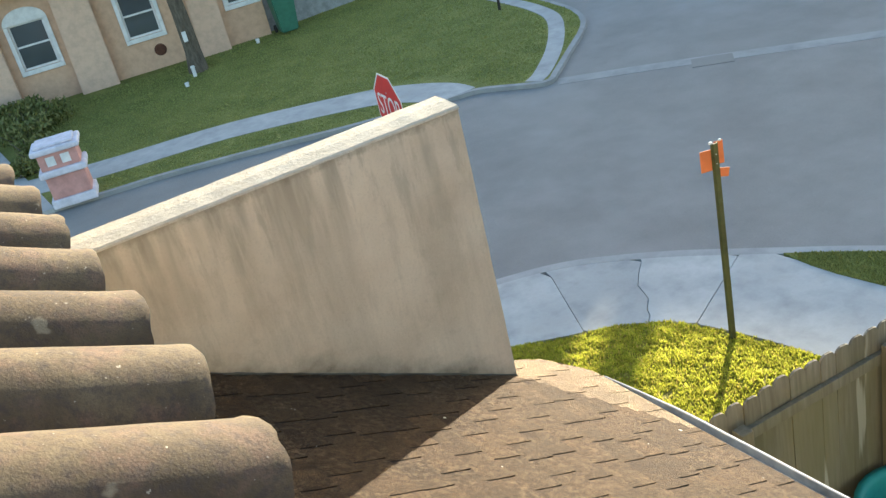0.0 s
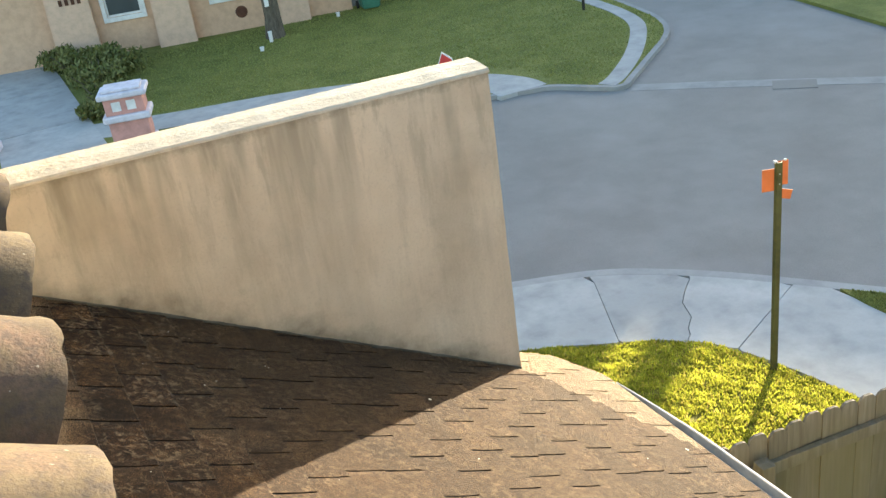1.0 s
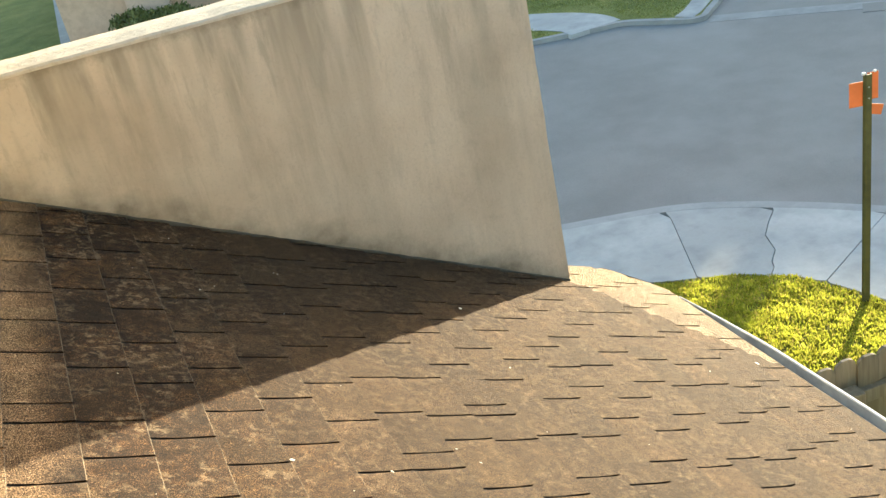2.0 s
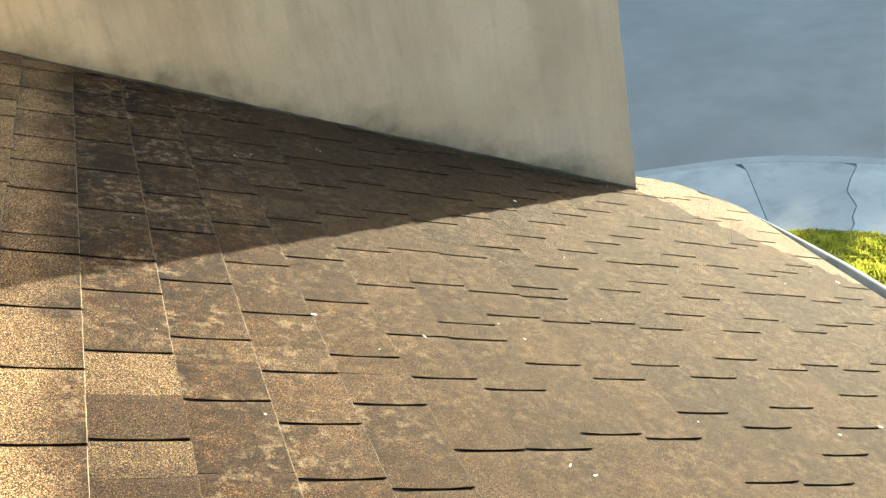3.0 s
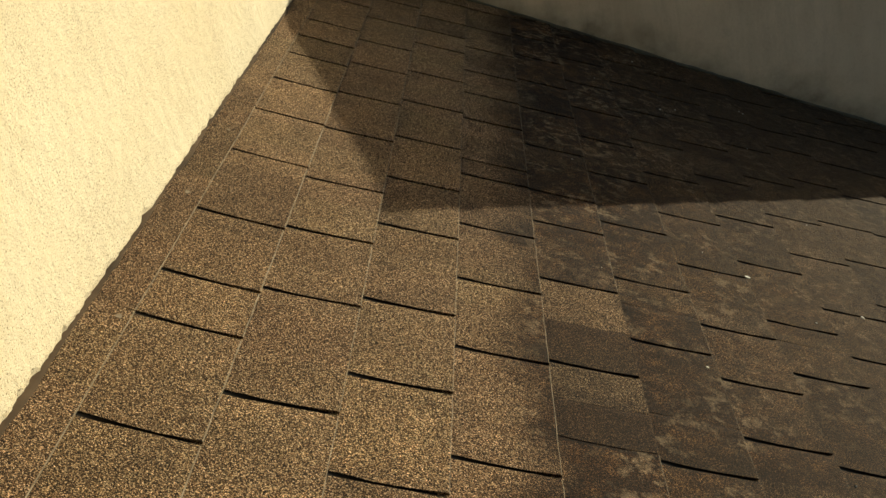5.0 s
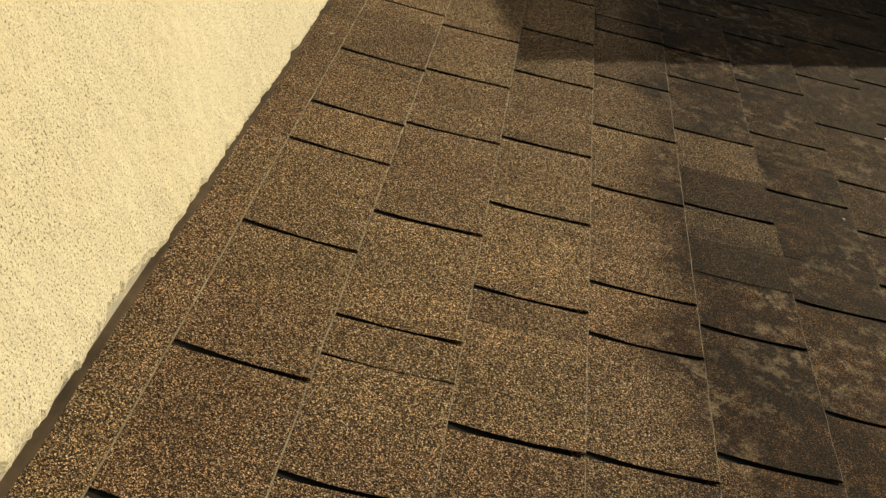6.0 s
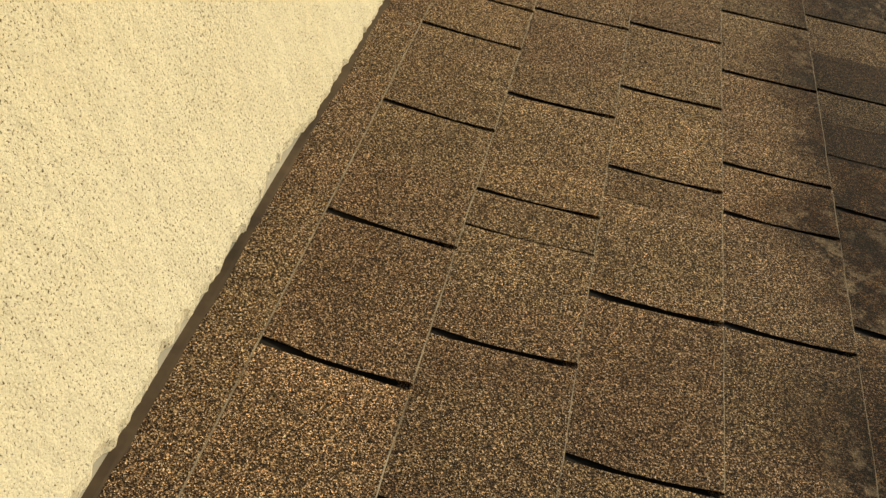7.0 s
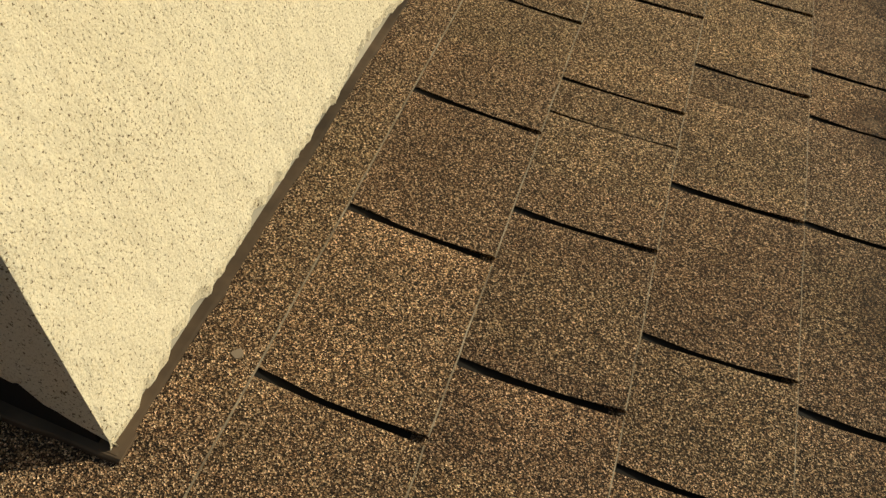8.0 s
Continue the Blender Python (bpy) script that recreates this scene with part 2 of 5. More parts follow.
def make_grass_blades():
    m = Mat("sunny_grass", 0.7)
    col = m.ramp(m.random(), (0.0, (0.31, 0.34, 0.040)), (0.45, (0.41, 0.42, 0.046)), (0.8, (0.49, 0.46, 0.062)), (1.0, (0.46, 0.36, 0.11)))
    patch = m.ramp(m.noise(7.5, 4, 0.6), (0.36, 0.62), (0.62, 1.12))
    col = m.mix(1.0, col, patch, "MULTIPLY")
    trans = m.t.nodes.new("ShaderNodeBsdfTranslucent")
    m.link(col, trans.inputs[0])
    both = m.t.nodes.new("ShaderNodeMixShader")
    both.inputs[0].default_value = 0.7
    m.link(m.b.outputs[0], both.inputs[1])
    m.link(trans.outputs[0], both.inputs[2])
    m.link(both.outputs[0], m.t.nodes["Material Output"].inputs[0])
    return m.color(col)


def make_lawn(name, a, b, c):
    m = Mat(name, 0.9)
    col = m.ramp(m.noise(1.4, 5, 0.6), (0.3, a), (0.5, b), (0.72, c))
    col = m.mix(m.ramp(m.noise(42, 4, 0.7), (0.35, 0.6), (0.55, 0.0)), col, (a[0] * 0.5, a[1] * 0.5, a[2] * 0.5))
    m.bump(m.noise(60, 4, 0.7), 1.0, 0.03)
    return m.color(col)


def make_leaf(name, a, b):
    m = Mat(name, 0.6)
    return m.color(m.ramp(m.random(), (0.0, a), (1.0, b)))


def make_wood_fence():
    m = Mat("weathered_fence_wood", 0.9)
    fine = m.noise(26, 4, 0.6, m.spread((1.4, 1.4, 0.09)))
    col = m.ramp(fine, (0.3, (0.105, 0.086, 0.068)), (0.5, (0.15, 0.127, 0.10)), (0.72, (0.205, 0.178, 0.145)))
    # algae on the lower boards, rising unevenly
    rise = m.math("ADD", m.math("SUBTRACT", -2.62, m.axis(2)), m.math("MULTIPLY", m.noise(2.5, 4, 0.6), 0.5))
    algae = m.math("MULTIPLY", m.ramp(rise, (0.10, 0.0), (0.45, 0.85)), m.ramp(m.noise(3.0, 4, 0.6, m.spread((1.4, 1.4, 0.4))), (0.35, 0.65), (0.6, 1.0)))
    col = m.mix(algae, col, (0.112, 0.100, 0.050))
    pale = m.ramp(m.noise(9, 2, 0.5, m.spread((1.2, 1.2, 0.09))), (0.66, 0.0), (0.71, 0.5))
    col = m.mix(pale, col, (0.40, 0.38, 0.31))
    tone = m.ramp(m.random(), (0.0, 0.88), (1.0, 1.12))
    col = m.mix(1.0, col, tone, "MULTIPLY")
    m.bump(fine, 0.6, 0.004)
    return m.color(col)


def make_paint(name, col, rough=0.6, wear=0.12, metal=0.0):
    m = Mat(name, rough, metal)
    dark = tuple(c * (1 - 2.2 * wear) for c in col)
    out = m.mix(m.ramp(m.noise(6, 5, 0.65), (0.35, 1.0), (0.6, 0.0)), col, dark)
    m.bump(m.noise(60, 3), 0.2, 0.002)
    return m.color(out)


def make_glass():
    m = Mat("window_glass", 0.06)
    m.b.inputs["Specular IOR Level"].default_value = 0.6
    return m.color(m.ramp(m.noise(0.8, 2), (0.3, (0.05, 0.058, 0.062)), (0.7, (0.10, 0.112, 0.115))))


def make_bark():
    m = Mat("tree_bark", 0.9)
    col = m.ramp(m.noise(9, 5, 0.65, m.spread((2, 2, 0.5))), (0.3, (0.055, 0.045, 0.035)), (0.7, (0.17, 0.14, 0.105)))
    m.bump(m.noise(14, 4, 0.6, m.spread((2, 2, 0.4))), 0.8, 0.02)
    return m.color(col)


SHINGLE = make_shingle()
SHINGLE_EDGE = make_shingle_edge()
PALE_PATCH = make_shingle("pale_granules", (0.98, 1.10, 1.25), 0.1)
DARK_GRANULES = make_shingle("dark_granules", (0.27, 0.225, 0.18), 0.2)
CLEAN_GRANULES = make_shingle("clean_granules", (0.74, 0.74, 0.72), 0.2)
DAB = make_paint("tan_sealant", (0.26, 0.20, 0.14), 0.85, 0.2)
LITTER = make_paint("white_paint_flakes", (0.74, 0.70, 0.60), 0.7, 0.1)
FELT_SHADE = make_paint("felt_and_shade_black", (0.018, 0.014, 0.010), 0.95)
STUCCO = make_stucco("cream_stucco", (0.725, 0.652, 0.50), (0.17, 0.12, 0.06))
MORTAR = make_paint("grey_mortar", (0.40, 0.355, 0.28), 0.9, 0.22)
TAR = make_paint("brown_roof_cement", (0.105, 0.070, 0.042), 0.9, 0.3)
MILDEW = make_paint("mildewed_sealant", (0.10, 0.092, 0.072), 0.95, 0.25)
STAINED = make_stained_wall()
CAP = make_cap_paint()
TILE = make_tile()
ASPHALT = make_asphalt()
CONCRETE = make_concrete("pale_concrete")
CURB_STONE = make_concrete("curb_concrete", 0.8)
BLADES = make_grass_blades()
LAWN = make_lawn("mown_lawn", (0.13, 0.15, 0.032), (0.20, 0.215, 0.05), (0.28, 0.275, 0.075))
NEAR_SOIL = make_lawn("grass_thatch", (0.15, 0.145, 0.02), (0.24, 0.215, 0.03), (0.33, 0.28, 0.05))
FAR_GROUND = make_lawn("dry_ground", (0.05, 0.06, 0.02), (0.08, 0.085, 0.03), (0.12, 0.11, 0.05))
FENCE_WOOD = make_wood_fence()
WHITE_METAL = make_paint("white_enamel_metal", (0.78, 0.78, 0.75), 0.4, 0.08)
GUTTER_SHADE = make_paint("shaded_gutter_inside", (0.36, 0.37, 0.37), 0.8, 0.2)
WHITE_PAINT = make_paint("white_trim_paint", (0.74, 0.73, 0.72), 0.6, 0.08)
PEACH = make_paint("peach_render", (0.62, 0.40, 0.27), 0.85, 0.07)
PEACH_LIGHT = make_paint("pale_peach_render", (0.66, 0.45, 0.33), 0.85, 0.07)
PINK = make_paint("pink_painted_block", (0.58, 0.30, 0.26), 0.8, 0.1)
LILAC = make_paint("pale_lilac_trim", (0.66, 0.62, 0.68), 0.75, 0.1)
ORANGE = make_paint("faded_orange_plastic", (0.80, 0.20, 0.06), 0.6, 0.06)
OLIVE = make_paint("olive_painted_steel", (0.115, 0.105, 0.035), 0.6, 0.15)
RED = make_paint("red_reflective_sheet", (0.62, 0.035, 0.03), 0.4, 0.05)
GALV = make_paint("galvanised_steel", (0.45, 0.46, 0.47), 0.45, 0.1, 0.6)
GREEN_BIN = make_paint("green_plastic", (0.05, 0.17, 0.115), 0.5, 0.1)
TEAL = make_paint("teal_plastic", (0.02, 0.19, 0.17), 0.45, 0.1)
ROOF_FAR = make_paint("brown_far_roof", (0.16, 0.11, 0.08), 0.9, 0.15)
DARK = make_paint("dark_metal", (0.03, 0.027, 0.025), 0.7, 0.1)
BROWN = make_paint("rusty_brown_cover", (0.12, 0.05, 0.03), 0.8, 0.2)
GLASS = make_glass()
BARK = make_bark()
LEAF = make_leaf("dark_leaves", (0.025, 0.05, 0.012), (0.07, 0.11, 0.03))
SHRUB_LEAF = make_leaf("shrub_leaves", (0.075, 0.095, 0.02), (0.19, 0.185, 0.06))


# ---- building helpers ----
def mesh_from(name, bm):
    me = bpy.data.meshes.new(name)
    bm.normal_update()
    bm.to_mesh(me)
    bm.free()
    return me


def part(name, bm, material, parent=None, label=""):
    """A bmesh as one object, under a thing or under a part."""
    ob = new(name, mesh_from(name, bm))
    ob.data.materials.append(material)
    if parent is not None:
        ob.parent = parent
    return tagged(ob, label)


def thing(name, at, label, category, group="", kind="", turn=0.0):
    ob = new(name)
    ob.empty_display_size = 0.2
    ob.matrix_basis = pose(*at, 0, 0, turn)
    return tagged(ob, label, category, group, kind)


def box(bm, lo, hi, bevel=0.0, m=None):
    """Adds a box between two corners, with rounded edges, at the pose m."""
    lo, hi = Vector(lo), Vector(hi)
    made = bmesh.ops.create_cube(bm, size=1.0)["verts"]
    for v in made:
        v.co = (lo + hi) / 2 + Vector((v.co.x * (hi.x - lo.x), v.co.y * (hi.y - lo.y), v.co.z * (hi.z - lo.z)))
    if bevel:
        edges = list({e for v in made for e in v.link_edges})
        out = bmesh.ops.bevel(bm, geom=edges, offset=bevel, segments=2, profile=0.5, affect="EDGES")
        made = list({v for f in out["faces"] for v in f.verts} | {v for v in made if v.is_valid})
    if m is not None:
        bmesh.ops.transform(bm, matrix=m, verts=made)
    return bm


def one_box(lo, hi, bevel=0.0, m=None):
    return box(bmesh.new(), lo, hi, bevel, m)


def tube(bm, a, b, r1, r2, sides=12, wobble=0.0, rings=1):
    """Adds a tapered round bar from a to b."""
    a, b = Vector(a), Vector(b)
    turn = (b - a).to_track_quat("Z", "Y").to_matrix()
    rows = []
    for k in range(rings + 1):
        f = k / rings
        c = a.lerp(b, f) + Vector((random.uniform(-1, 1), random.uniform(-1, 1), 0)) * wobble * (0 < k < rings)
        r = r1 + (r2 - r1) * f
        rows.append([bm.verts.new(c + turn @ Vector((math.cos(q) * r, math.sin(q) * r, 0))) for q in [2 * math.pi * i / sides for i in range(sides)]])
    for lo, hi in zip(rows, rows[1:]):
        for i in range(sides):
            bm.faces.new((lo[i], lo[(i + 1) % sides], hi[(i + 1) % sides], hi[i]))
    bm.faces.new(rows[0][::-1])
    bm.faces.new(rows[-1])
    return bm


def slab(outline, top, thick):
    """A flat piece with that outline in plan, its upper face at the height top."""
    bm = bmesh.new()
    f = bm.faces.new([bm.verts.new((x, y, top)) for x, y in outline])
    f.normal_update()
    if f.normal.z < 0:
        f.normal_flip()
    out = bmesh.ops.extrude_face_region(bm, geom=[f])
    bmesh.ops.translate(bm, vec=(0, 0, -thick), verts=[v for v in out["geom"] if isinstance(v, bmesh.types.BMVert)])
    bmesh.ops.recalc_face_normals(bm, faces=bm.faces)
    return bm


def ribbon(line, width, top, thick, side=0.5):
    """A strip of that width along a line in plan; side says how much of it lies to the line's left."""
    left, right = [], []
    for i, p in enumerate(line):
        d = (Vector(line[min(i + 1, len(line) - 1)]) - Vector(line[max(i - 1, 0)])).normalized()
        n = Vector((-d.y, d.x))
        left.append(tuple(Vector(p) + n * width * side))
        right.append(tuple(Vector(p) - n * width * (1 - side)))
    bm = bmesh.new()
    rows = [[bm.verts.new((*a, top)), bm.verts.new((*b, top)), bm.verts.new((*b, top - thick)), bm.verts.new((*a, top - thick))] for a, b in zip(left, right)]
    for a, b in zip(rows, rows[1:]):
        for i in range(4):
            bm.faces.new((a[i], a[(i + 1) % 4], b[(i + 1) % 4], b[i]))
    bm.faces.new(rows[0])
    bm.faces.new(rows[-1][::-1])
    bmesh.ops.recalc_face_normals(bm, faces=bm.faces)
    return bm


def smooth_line(points, steps=5):
    """A rounded line through the points (Catmull-Rom)."""
    out, p = [], [Vector(q) for q in points]
    for i in range(len(p) - 1):
        a, b, c, d = p[max(i - 1, 0)], p[i], p[i + 1], p[min(i + 2, len(p) - 1)]
        for k in range(steps):
            f = k / steps
            out.append(tuple(0.5 * ((2 * b) + (c - a) * f + (2 * a - 5 * b + 4 * c - d) * f * f + (3 * b - a - 3 * c + d) * f**3)))
    return out + [tuple(p[-1])]


def text_mesh(words, size, deep):
    """The words as a mesh in the built-in font, centred, facing +z."""
    curve = bpy.data.curves.new("lettering", "FONT")
    curve.body, curve.size, curve.extrude = words, size, deep
    curve.align_x, curve.align_y = "CENTER", "CENTER"
    ob = new("lettering", curve)
    me = bpy.data.meshes.new_from_object(ob.evaluated_get(bpy.context.evaluated_depsgraph_get()))
    bpy.data.objects.remove(ob)
    return me


# ---- the large structure ----
G = -4.2                      # the lawn and the pavements
ROAD = G - 0.07
ROOF_POSE = Matrix(((CS, 0, SN, 0), (0, 1, 0, 0), (-SN, 0, CS, 0), (0, 0, 0, 1)))
EAVE, RAKE, NEAR_END, TOP_END = 2.86, 2.27, -3.0, -2.2
COURSE, SLOT = 0.1292, 0.0080


def reach(y):
    """How far down the slope the roof reaches: its far corner is cut round."""
    f = min(max((y - 2.02) / (RAKE - 2.02), 0.0), 1.0)
    return EAVE - 0.24 * f**1.6


tagged(part("ground", slab([(-1500, -1500), (1500, -1500), (1500, 1500), (-1500, 1500)], G - 0.2, 0.5), FAR_GROUND), "dry grassy ground stretching to the horizon", "ground", kind="structure")
tagged(part("road", slab([(-90, -60), (90, -60), (90, 90), (-90, 90)], ROAD, 0.06), ASPHALT), "worn grey asphalt street with a junction", "road", kind="structure")

roof = thing("roof", (0, 0, 0), "brown asphalt shingle roof with grime and missing granules", "roof", kind="structure")
roof.matrix_basis = ROOF_POSE
bm = bmesh.new()
nu, ny = 26, 30
grid = [[bm.verts.new((TOP_END + (EAVE - TOP_END) * i / nu, NEAR_END + (RAKE - NEAR_END) * j / ny, 0)) for j in range(ny + 1)] for i in range(nu + 1)]
for i in range(nu):
    for j in range(ny):
        bm.faces.new((grid[i][j], grid[i + 1][j], grid[i + 1][j + 1], grid[i][j + 1]))
out = bmesh.ops.extrude_face_region(bm, geom=bm.faces[:])
bmesh.ops.translate(bm, vec=(0, 0, -0.03), verts=[v for v in out["geom"] if isinstance(v, bmesh.types.BMVert)])
bmesh.ops.recalc_face_normals(bm, faces=bm.faces)
for v in bm.verts:
    v.co.x = min(v.co.x, reach(v.co.y))
# near-black, so the shade inside the slots is put into its colour
part("deck", bm, FELT_SHADE, roof, "near-black felt that also stands for shade in the slots")

# narrow white gutter and fascia along the eave
bm = bmesh.new()
profile = [(-0.004, -0.006), (0.0, -0.006), (0.002, -0.046), (0.044, -0.050), (0.050, -0.014), (0.052, -0.009), (0.059, -0.009), (0.062, -0.014), (0.058, -0.019), (0.054, -0.020), (0.048, -0.056), (-0.004, -0.052)]
eave_x, eave_z, to_roof = EAVE * CS, -EAVE * SN, ROOF_POSE.inverted()
rows = []
for k in range(61):
    y = NEAR_END + (2.05 - NEAR_END) * k / 60
    slim = 1.0 - 0.75 * min(max((y - 1.5) / 0.55, 0.0), 1.0) ** 1.5
    wave = 0.003 * math.sin(y * 2.3) + random.uniform(-0.0008, 0.0008)
    rows.append([bm.verts.new(to_roof @ Vector((eave_x + (u + wave * (u > 0.03)) * (slim if u > 0 else 1.0), y, eave_z + n))) for u, n in profile])
for a, b in zip(rows, rows[1:]):
    for i in range(len(profile)):
        j = (i + 1) % len(profile)
        bm.faces.new((a[i], a[j], b[j], b[i]))
bm.faces.new(rows[0])
bm.faces.new(rows[-1][::-1])
bmesh.ops.recalc_face_normals(bm, faces=bm.faces)
gutter = part("gutter", bm, WHITE_METAL, roof, "narrow white metal gutter with a rolled lip")
# inner faces get a greyer colour for the shade behind the lip
gutter.data.materials.append(GUTTER_SHADE)
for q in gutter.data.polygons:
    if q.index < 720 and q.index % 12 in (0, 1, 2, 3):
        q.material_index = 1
EX, EZ = EAVE * CS, -EAVE * SN
part("fascia", one_box((EX - 0.03, NEAR_END, EZ - 0.24), (EX + 0.0, 1.98, EZ - 0.045), 0.004, ROOF_POSE.inverted()), WHITE_PAINT, roof)
tagged(part("wall_lower", one_box((EX - 0.55, NEAR_END + 0.1, G - 0.2), (EX - 0.38, 1.95, EZ - 0.12)), STUCCO), "cream stucco wall under the eave", "wall", kind="structure")
tagged(part("soffit", one_box((EX - 0.38, NEAR_END, EZ - 0.20), (EX - 0.03, 1.95, EZ - 0.17)), WHITE_PAINT), "white boarded soffit under the eave", "soffit", kind="structure")

def batter(z):
    """How far the end of the upper storey leans back at a height."""
    return 0.105 * (z - 0.022)


# the upper storey: its stucco coat ends raggedly just above the shingles
WALL_X, CORNER_Y = -0.040, -0.565
wall_upper = thing("wall_upper", (0, 0, 0), "sunlit cream stucco wall with a ragged lower edge", "wall", kind="structure")
bm = bmesh.new()
box(bm, (-3.2, CORNER_Y + 0.006, -0.9), (WALL_X - 0.006, 4.5, 0.64))
for v in bm.verts:
    v.co.y += batter(v.co.z) * (v.co.y < 0)
part("core", bm, MORTAR, wall_upper)


def corner_chip(z):
    """How far the worn vertical corner stands back."""
    return max(0.0, 0.0008 + 0.0022 * noise.noise(Vector((z * 60, 2, 8))) + 0.0030 * noise.noise(Vector((z * 190, 5, 1))))


def stucco_face(length, to_point, base_z, thick, gap):
    """A coat of stucco along a wall: a grid with a torn lower edge; to_point(along, z, out) gives the place."""
    bm = bmesh.new()
    n = int(length / 0.006)
    rows = []
    for i in range(n + 1):
        s = length * i / n
        torn = 0.009 * noise.noise(Vector((s * 9, 3.1, base_z(0) * 7))) + 0.008 * noise.noise(Vector((s * 34, 1.7, 0))) + 0.007 * noise.noise(Vector((s * 95, 7.7, 0))) + 0.004 * noise.noise(Vector((s * 260, 2.2, 0))) + random.uniform(-0.0012, 0.0012)
        z0 = base_z(s) + max(gap(s) + 0.75 * torn * min(1.0, 0.35 + s / 0.1), 0.002)
        zs = [z0 + 0.001, z0, z0 + 0.004, z0 + 0.010, z0 + 0.02, z0 + 0.06] + [z0 + 0.06 + (0.64 - z0 - 0.06) * k / 24 for k in range(1, 25)]
        outs = [-thick, -0.0052, -0.0034 + 0.0012 * noise.noise(Vector((s * 110, 0, 2))), -0.0003 + 0.0008 * noise.noise(Vector((s * 40, 0, 5)))] + [0] * 26
        rows.append([bm.verts.new(to_point(s, z, o)) for z, o in zip(zs, outs)])
    for a, b in zip(rows, rows[1:]):
        for k in range(29):
            bm.faces.new((a[k], b[k], b[k + 1], a[k + 1]))
    bmesh.ops.recalc_face_normals(bm, faces=bm.faces)
    return bm


def on_front(s, z, o):
    k = corner_chip(z) * max(0.0, 1.0 - s / 0.0062)
    return (WALL_X + o - k, CORNER_Y + s + k + batter(z) * max(0.0, 1.0 - s / 0.6), z)


def on_return(s, z, o):
    k = corner_chip(z) * max(0.0, 1.0 - s / 0.0062)
    return (WALL_X - s - k, CORNER_Y - o + k + batter(z), z)


part("stucco_coat", stucco_face(2.92, on_front, lambda s: -WALL_X * SN / CS, 0.006, lambda s: 0.005 + 0.0088 * min(max((0.70 - s) / 0.16, 0.0), 1.0) * min(s / 0.09, 1.0)), STUCCO, wall_upper)
part("stucco_return", stucco_face(3.0, on_return, lambda s: (-WALL_X + s) * SN / CS, 0.006, lambda s: 0.006 + min(s * 0.42, 0.036)), STUCCO, wall_upper)
# black strip painted in for the deep shade below the return coat
bm = one_box((-2.2, CORNER_Y + 0.002, -0.05), (WALL_X - 0.012, CORNER_Y + 0.0055, 0.6))
for v in bm.verts:
    v.co.y += batter(v.co.z)
part("felt_strip", bm, FELT_SHADE, wall_upper, "black strip standing for shade behind the torn return coat")


def cement_bead(length, to_point, wide):
    """A trowelled strip of roof cement in the angle between wall and roof."""
    bm = bmesh.new()
    rows = []
    n = int(length / 0.015)
    for i in range(n + 1):
        s = length * i / n
        w = wide + 0.004 * noise.noise(Vector((s * 8, 9, 0))) + 0.003 * noise.noise(Vector((s * 37, 4, 0)))
        h = 0.0078 + 0.001 * noise.noise(Vector((s * 13, 2, 0)))
        rows.append([bm.verts.new(to_point(s, a, b)) for a, b in ((-0.02, h), (-0.004, h), (max(w * 0.5, w - 0.003), 0.0074), (w, 0.0062), (w, -0.002), (-0.02, -0.002))])
    for a, b in zip(rows, rows[1:]):
        for k in range(6):
            bm.faces.new((a[k], a[(k + 1) % 6], b[(k + 1) % 6], b[k]))
    bm.faces.new(rows[0])
    bm.faces.new(rows[-1][::-1])
    bmesh.ops.recalc_face_normals(bm, faces=bm.faces)
    return bm


part("roof_cement", cement_bead(2.86, lambda s, a, b: ROOF_POSE @ Vector((WALL_X / CS + a, CORNER_Y + s, b)), -0.003), TAR, wall_upper, "dark brown strip of roof cement")
part("roof_cement", cement_bead(2.0, lambda s, a, b: ROOF_POSE @ Vector((WALL_X / CS - s, CORNER_Y - a, b)), 0.003), TAR, wall_upper)
tagged(part("ceiling_upper", one_box((-3.0, CORNER_Y + 0.1, 0.5), (-0.2, 4.4, 0.52)), WHITE_PAINT), "white ceiling inside the upper storey", "ceiling", kind="structure")

# the wing wall that stands on the far end of the roof
W0, W1, WTOP, WTHICK = Vector((-0.30, 2.325)), Vector((2.086, 2.082)), 0.153, 0.20
wing_dir = (W1 - W0).normalized()
WING = Matrix.Translation((*W0, 0)) @ Matrix.Rotation(math.atan2(wing_dir.y, wing_dir.x), 4, "Z")
WLEN = (W1 - W0).length
wing = thing("wall_wing", (0, 0, 0), "grey-tan stained rendered wing wall with a pale top", "wall", kind="structure")
bm = bmesh.new()
nx, nz = 90, 40
front = []
for i in range(nx + 1):
    col = []
    for k in range(nz + 1):
        x, z = WLEN * i / nx, -2.6 + (WTOP - 0.012 + 2.6) * k / nz
        bulge = 0.004 * noise.noise(Vector((x * 2.2, z * 2.2, 0))) + 0.0012 * noise.noise(Vector((x * 15, z * 15, 3)))
        col.append(bm.verts.new((x + (0.003 * noise.noise(Vector((z * 14, 8, 0))) if i == nx else 0), bulge, z)))
    front.append(col)
for i in range(nx):
    for k in range(nz):
        bm.faces.new((front[i][k], front[i + 1][k], front[i + 1][k + 1], front[i][k + 1]))
back = [[bm.verts.new((WLEN * i, WTHICK, z)) for z in (-2.6, WTOP - 0.012)] for i in (0, 1)]
bm.faces.new((back[0][0], back[0][1], back[1][1], back[1][0]))
for i in range(nz):
    if i == 0:
        bm.faces.new([front[nx][k] for k in range(nz + 1)][::-1] + [back[1][0], back[1][1]])
bmesh.ops.transform(bm, matrix=WING, verts=bm.verts)
bmesh.ops.recalc_face_normals(bm, faces=bm.faces)
part("render_coat", bm, STAINED, wing)
bm = bmesh.new()
rows = []
